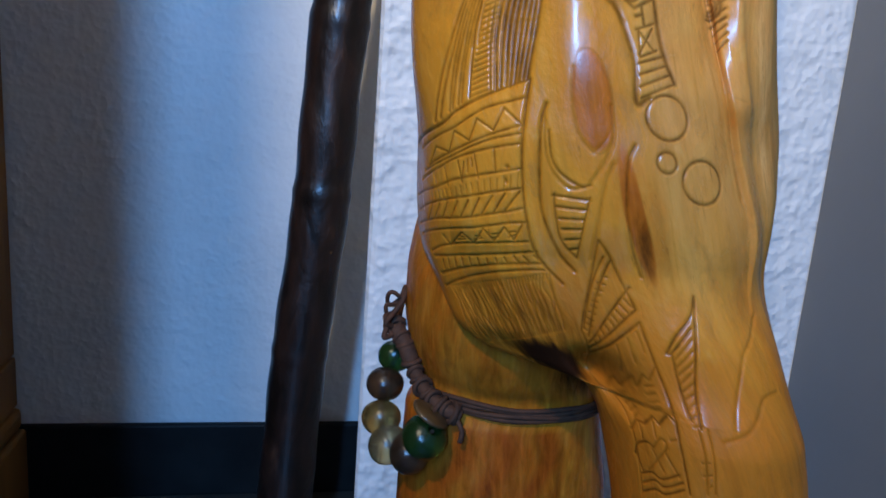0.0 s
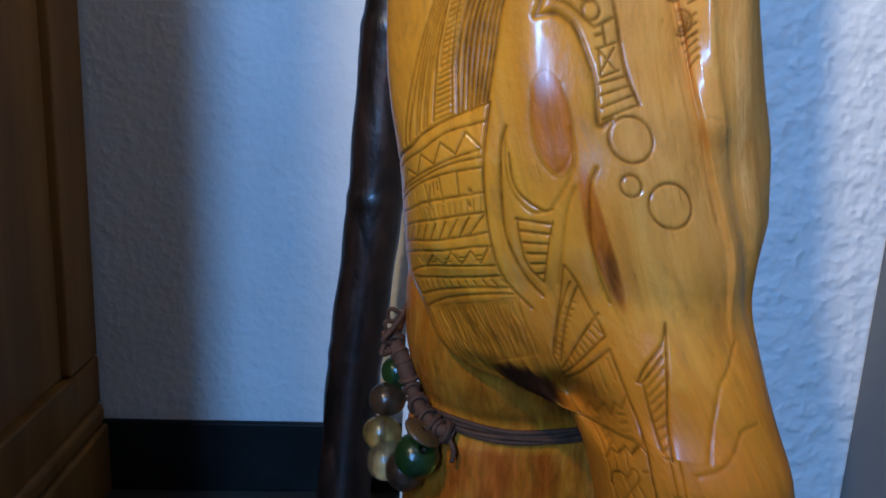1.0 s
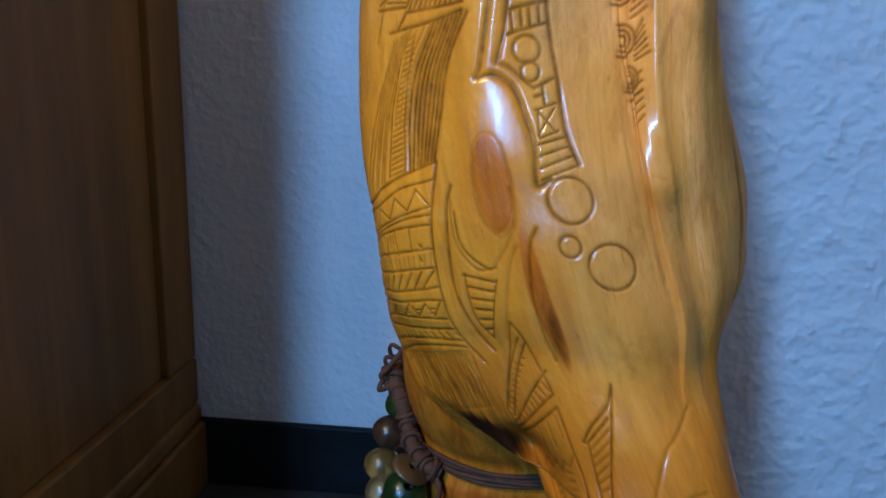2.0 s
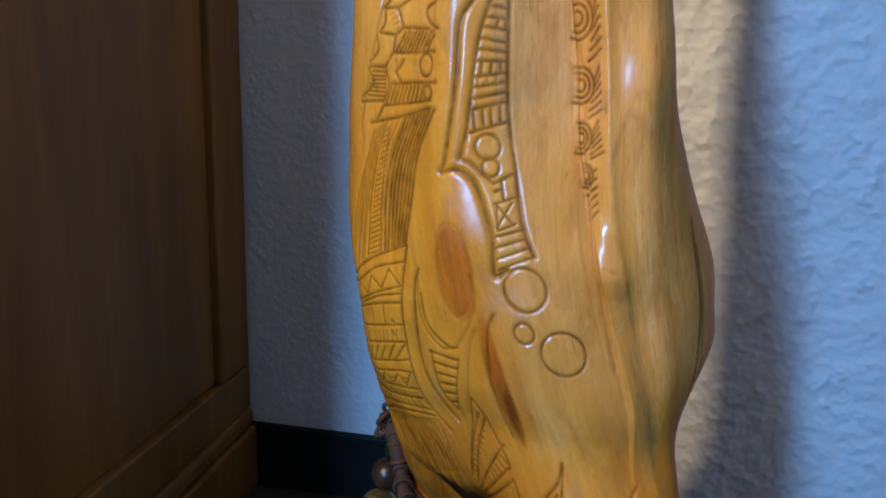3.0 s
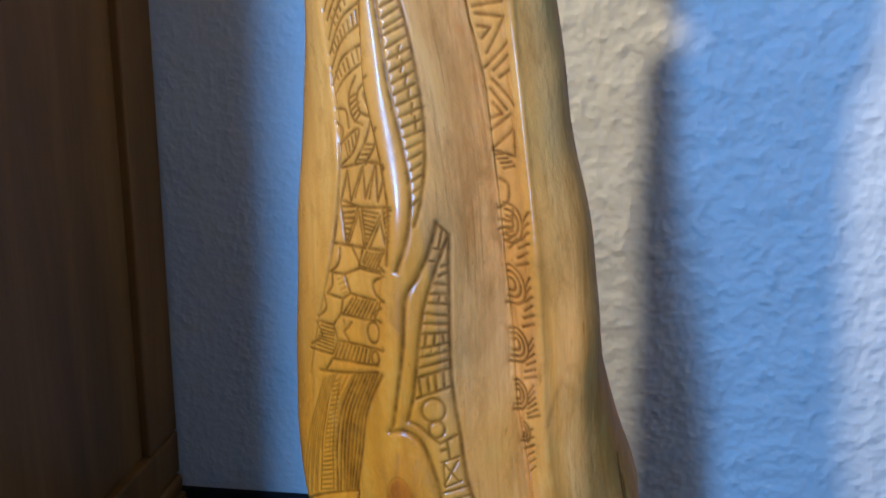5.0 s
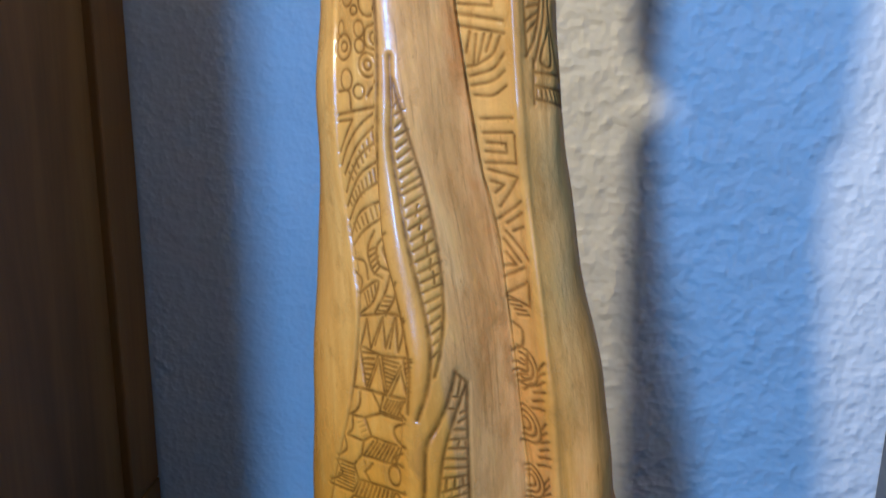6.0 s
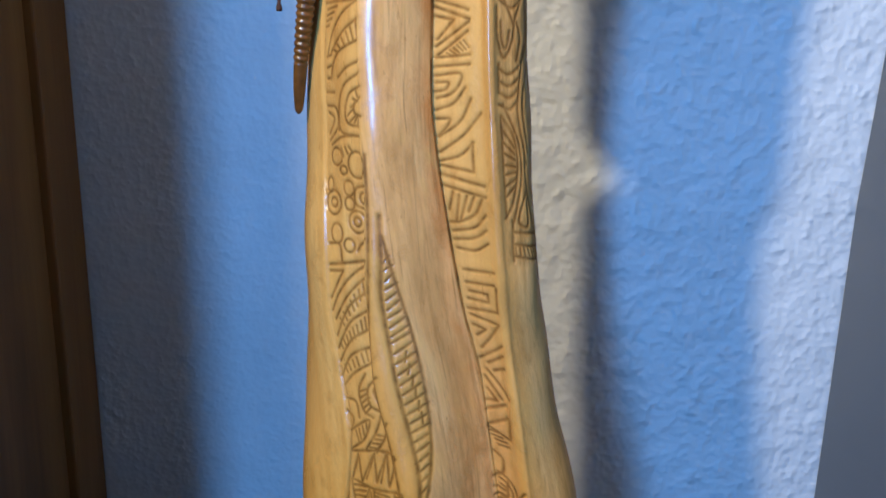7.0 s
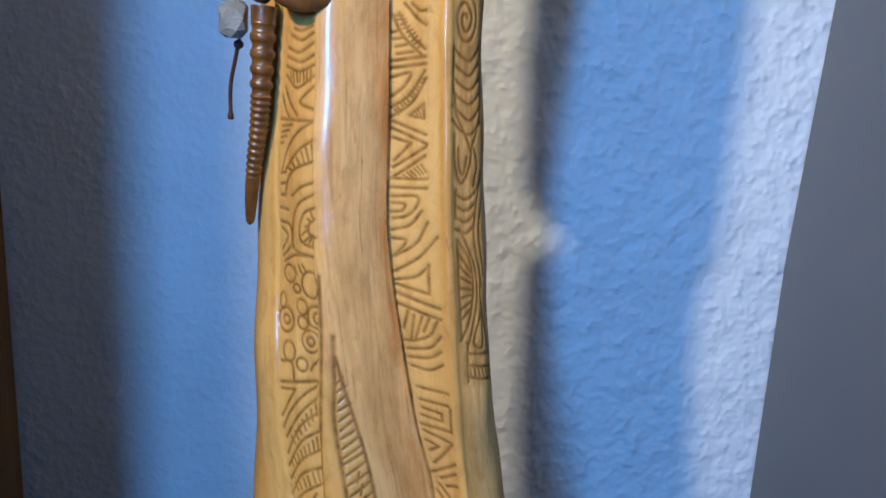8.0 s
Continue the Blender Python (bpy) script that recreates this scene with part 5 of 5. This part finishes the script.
dark_pole = part("dark_pole", tube(pts, rad, 40), DARK)
tagged(dark_pole, "dark brown polished wooden pole leaning in the alcove", "pole")


# ---- bead bracelet tied round the hind leg ----
CORD = plain("brown_waxed_cord", (0.070, 0.024, 0.009), 0.8, 0.35, 220, 0.0005)


def glass(name, colour, through=0.6, rough=0.27):
    m, t, b = material(name, rough, 0.0, 0.0)
    v = coords(t, 1, 1, 1)
    t.links.new(ramp(t, noise_tex(t, v, 160, 4), (0.35, tuple(c * 0.45 for c in colour)), (0.65, colour)), b.inputs["Base Color"])
    b.inputs["Transmission Weight"].default_value = through
    bump(t, b, noise_tex(t, v, 420, 3), 0.35, 0.0006)
    return m


def bead(centre, radius, axis, hole=0.28, flat=0.86, seed=0):
    """A hand-made bead: a squat ball with a hole through it, a little uneven."""
    bm = bmesh.new()
    rings, sides, rows = 18, 28, []
    for i in range(rings):
        a = math.pi * (0.5 - i / (rings - 1))
        top = math.asin(min(1, 1 - hole * hole * 0.5))
        a = max(-top, min(top, a))
        rows.append([(max(hole, math.cos(a) ** 0.9), math.sin(a) * flat, k) for k in range(sides)])
    rows.append([(hole * 0.8, -flat * 0.6, k) for k in range(sides)])
    rows.insert(0, [(hole * 0.8, flat * 0.6, k) for k in range(sides)])
    turn = Vector(axis).to_track_quat("Z", "Y").to_matrix()
    verts = []
    for row in rows:
        line = []
        for rr, zz, k in row:
            w = 2 * math.pi * k / sides
            p = Vector((rr * math.cos(w), rr * math.sin(w), zz))
            p *= 1 + 0.03 * noise.noise(p * 1.4 + Vector((seed * 3.1, seed, 0)))
            line.append(bm.verts.new(Vector(centre) + turn @ (p * radius)))
        verts.append(line)
    for a, b in zip(verts, verts[1:]):
        for k in range(sides):
            bm.faces.new((a[k], b[k], b[(k + 1) % sides], a[(k + 1) % sides])).smooth = True
    bmesh.ops.recalc_face_normals(bm, faces=bm.faces[:])
    return bm


def on_leg(deg, z, lift):
    """A place on the hind leg's skin, lifted off it."""
    x, y, _ = leg_base(np.radians(deg), np.array(z))
    x2, y2, _ = leg_base(np.radians(deg + 1.0), np.array(z))
    out = Vector((float(y2 - y), -float(x2 - x), 0)).normalized()
    return Vector((float(x), float(y), z)) + out * lift


bracelet = new("bead_bracelet")
tagged(bracelet, "brown knotted cord bracelet with round glass beads on the leg", "bracelet")
for k in range(4):
    z = 0.4026 + 0.0016 * k
    pts = [on_leg(a, z + 0.0022 * math.cos(math.radians(a + 40)) + 0.0004 * math.sin(a / 9 + k * 2), 0.0012 + 0.0004 * (k % 2)) for a in range(-190, 171, 6)]
    part("cord_strand", tube(pts, 0.00105, 10), CORD, bracelet)

# knotted length that climbs the flank of the leg
spine = [Vector(p) for p in ((0.0690, 0.2864, 0.4034), (0.0626, 0.2880, 0.4058), (0.0561, 0.2957, 0.4095), (0.0519, 0.3047, 0.4153), (0.0478, 0.3108, 0.4252), (0.0443, 0.3157, 0.4318), (0.0457, 0.3225, 0.4383), (0.0496, 0.3308, 0.4463))]


def along(points, n):
    """n + 1 places evenly along a smooth line through the points."""
    p = [2 * points[0] - points[1]] + list(points) + [2 * points[-1] - points[-2]]
    line = []
    for i in range(n + 1):
        f = i / n * (len(points) - 1)
        j = min(int(f), len(points) - 2)
        t = f - j
        a, b, c, d = p[j:j + 4]
        line.append(0.5 * (2 * b + (c - a) * t + (2 * a - 5 * b + 4 * c - d) * t * t + (3 * b - a - 3 * c + d) * t ** 3))
    return line


core = along(spine, 60)
part("knotted_core", tube(core, [0.0030] * 30 + [0.0038] * 14 + [0.0018] * 17, 14), CORD, bracelet)
for k in range(16):
    i = 2 + 3 * k
    d = (core[i + 1] - core[i - 1]).normalized()
    u = d.cross(Vector((0.2, -1, 0.3))).normalized()
    w = u.cross(d)
    size = (0.0038 - 0.00006 * k) * (1 + 0.16 * math.sin(k * 2.3))
    loop = [core[i] + size * (math.cos(q) * u + math.sin(q) * w) + d * (0.0011 * math.sin(q + (k % 2) * math.pi)) for q in [2 * math.pi * j / 20 for j in range(21)]]
    part("knot_wrap", tube(loop, 0.0011, 8), CORD, bracelet)
for a, b, c in (((0.0443, 0.3157, 0.4318), (0.0386, 0.3112, 0.4350), (0.0417, 0.3134, 0.4388)), ((0.0450, 0.3146, 0.4307), (0.0383, 0.3100, 0.4290), (0.0394, 0.3123, 0.4339)),
                ((0.0417, 0.3134, 0.4388), (0.0457, 0.3157, 0.4438), (0.0486, 0.3228, 0.4479))):
    part("cord_loop", tube(along([Vector(a), Vector(b), Vector(c)], 16), 0.0012, 8), CORD, bracelet)
for k in range(4):                                       # slack loops at the knot's top
    q = core[44 + 4 * k]
    loop = [q + Vector((-0.0022 + 0.0034 * math.cos(w) - 0.0006 * k, -0.002 + 0.0022 * math.sin(w + k), 0.0030 * math.sin(w) + 0.0012 * math.sin(2 * w + k))) for w in [2 * math.pi * j / 20 for j in range(21)]]
    part("cord_loop", tube(loop, 0.0010, 8), CORD, bracelet)
part("cord_end", tube(along([Vector((0.0668, 0.2848, 0.4031)), Vector((0.0690, 0.2816, 0.3988)), Vector((0.0684, 0.2811, 0.3940))], 10), 0.0011, 8), CORD, bracelet)

GREEN = glass("green_bottle_glass", (0.032, 0.105, 0.022), 0.72)
SMOKE = glass("smoky_brown_glass", (0.130, 0.066, 0.034), 0.72)
AMBER = glass("pale_amber_glass", (0.62, 0.40, 0.13), 0.85)
CLEAR = glass("cloudy_straw_glass", (0.68, 0.53, 0.26), 0.85)
ring_beads = [((0.0457, 0.3270, 0.4144), 0.0079, (0.3, 0.5, 0.8), GREEN, "frosted green glass bead"),
              ((0.0413, 0.3219, 0.4029), 0.0086, (0.1, 0.4, 1.0), SMOKE, "smoky brown glass bead"),
              ((0.0394, 0.3134, 0.3904), 0.0088, (0.0, 0.6, 0.9), AMBER, "pale amber glass bead"),
              ((0.0420, 0.3033, 0.3823), 0.0092, (0.5, -0.7, -0.5), CLEAR, "cloudy straw-coloured glass bead"),
              ((0.0501, 0.2948, 0.3828), 0.0095, (0.8, -0.5, 0.3), SMOKE, "smoky brown glass bead"),
              ((0.0541, 0.2844, 0.3950), 0.0095, (0.35, -0.6, 0.7), GREEN, "frosted green glass bead")]
for n, (c, rad, axis, mat, text) in enumerate(ring_beads):
    part("bead", bead(c, rad, axis, 0.26, 0.88, n), mat, bracelet, text)
part("disc_bead", bead((0.0561, 0.2854, 0.4048), 0.0086, (0.50, -0.12, 0.85), 0.2, 0.26, 9), plain("horn_disc", (0.09, 0.045, 0.016), 0.3, 0.4, 90, 0.0003, 0.0, 0.3), bracelet, "flat brown horn disc")
part("bead_string", tube(along([Vector((0.0668, 0.2859, 0.4036))] + [Vector(c) for c, *_ in ring_beads[::-1]] + [Vector((0.0478, 0.3227, 0.4306))], 60), 0.0010, 8), CORD, bracelet)


# ---- necklace hanging at the shaft's flank ----
DROP = plain("oiled_carved_wood", (0.155, 0.058, 0.010), 0.3, 0.5, 150, 0.0004, 0.0, 0.35)
STONE = plain("pale_grey_stone", (0.23, 0.205, 0.165), 0.55, 0.25, 130, 0.0008)
necklace = new("necklace")
tagged(necklace, "hanging necklace with ringed wooden drop, pale stone and medallion", "necklace")
line = along([Vector((0.0372, 0.2860, 0.7800)), Vector((0.0388, 0.2822, 0.7984)), Vector((0.0418, 0.2768, 0.8193)), Vector((0.0430, 0.2752, 0.8381)), Vector((0.0436, 0.2750, 0.8592))], 320)
girth = []
for i in range(321):
    t = i / 320
    base = 0.0012 + 0.0008 * min(1, t * 8) ** 0.5 + 0.0025 * t
    if i < 10:
        base *= math.sqrt(max(0.06, 1 - (1 - i / 10) ** 2))
    pitch = 205 if t < 0.62 else 95
    rib = (0.00024 if t < 0.62 else 0.0004) * (1 if 0.26 < t < 0.93 else 0) * math.copysign(abs(math.sin(t * pitch)) ** 0.5, math.sin(t * pitch))
    girth.append(base + rib)
part("ringed_drop", tube(line, girth, 22), DROP, necklace, "dark honey wooden drop cut with rings")
bm = bmesh.new()
bmesh.ops.create_icosphere(bm, subdivisions=2, radius=1)
for v in bm.verts:
    q = v.co.copy()
    k = max(abs(q.x), abs(q.y), abs(q.z))
    q = q.lerp(q / k * 0.86, 0.75)
    v.co = Vector((0.0328, 0.2800, 0.8545)) + Vector((q.x * 0.0056, q.y * 0.0052, q.z * 0.0072)) * (1 + 0.12 * noise.noise(q * 1.7))
part("stone_bead", bm, STONE, necklace, "pale rough-faceted stone bead")
part("thread", tube(along([Vector((0.0342, 0.2830, 0.8480)), Vector((0.0318, 0.2880, 0.8400)), Vector((0.0295, 0.2930, 0.8310)), Vector((0.0290, 0.2960, 0.8190))], 24), [0.00075] * 23 + [0.0012, 0.0012], 8), CORD, necklace)
part("thread_knot", bead((0.0338, 0.2838, 0.8462), 0.0018, (0, 0.2, 1), 0.1, 0.9, 3), CORD, necklace)
part("medallion", bead((0.0578, 0.2665, 0.8738), 0.0172, (0.15, -1.0, 0.25), 0.05, 0.26, 5), DROP, necklace, "rounded brown wooden medallion")
part("spacer", bead((0.0424, 0.2733, 0.8623), 0.0038, (0.3, 0, 1), 0.2, 0.6, 4), plain("blackened_metal", (0.05, 0.048, 0.045), 0.3, 0.4, 80, 0.0002, 0.9), necklace, "small blackened metal spacer")
part("neck_cord", tube(along([Vector((0.0424, 0.2733, 0.8623)), Vector((0.0390, 0.2800, 0.885)), Vector((0.0410, 0.2850, 0.93)), Vector((0.0500, 0.2950, 0.985))], 30), 0.0012, 8), CORD, necklace)
part("stone_cord", tube(along([Vector((0.0328, 0.2800, 0.8610)), Vector((0.0350, 0.2800, 0.885)), Vector((0.0400, 0.2850, 0.93))], 20), 0.0010, 8), CORD, necklace)
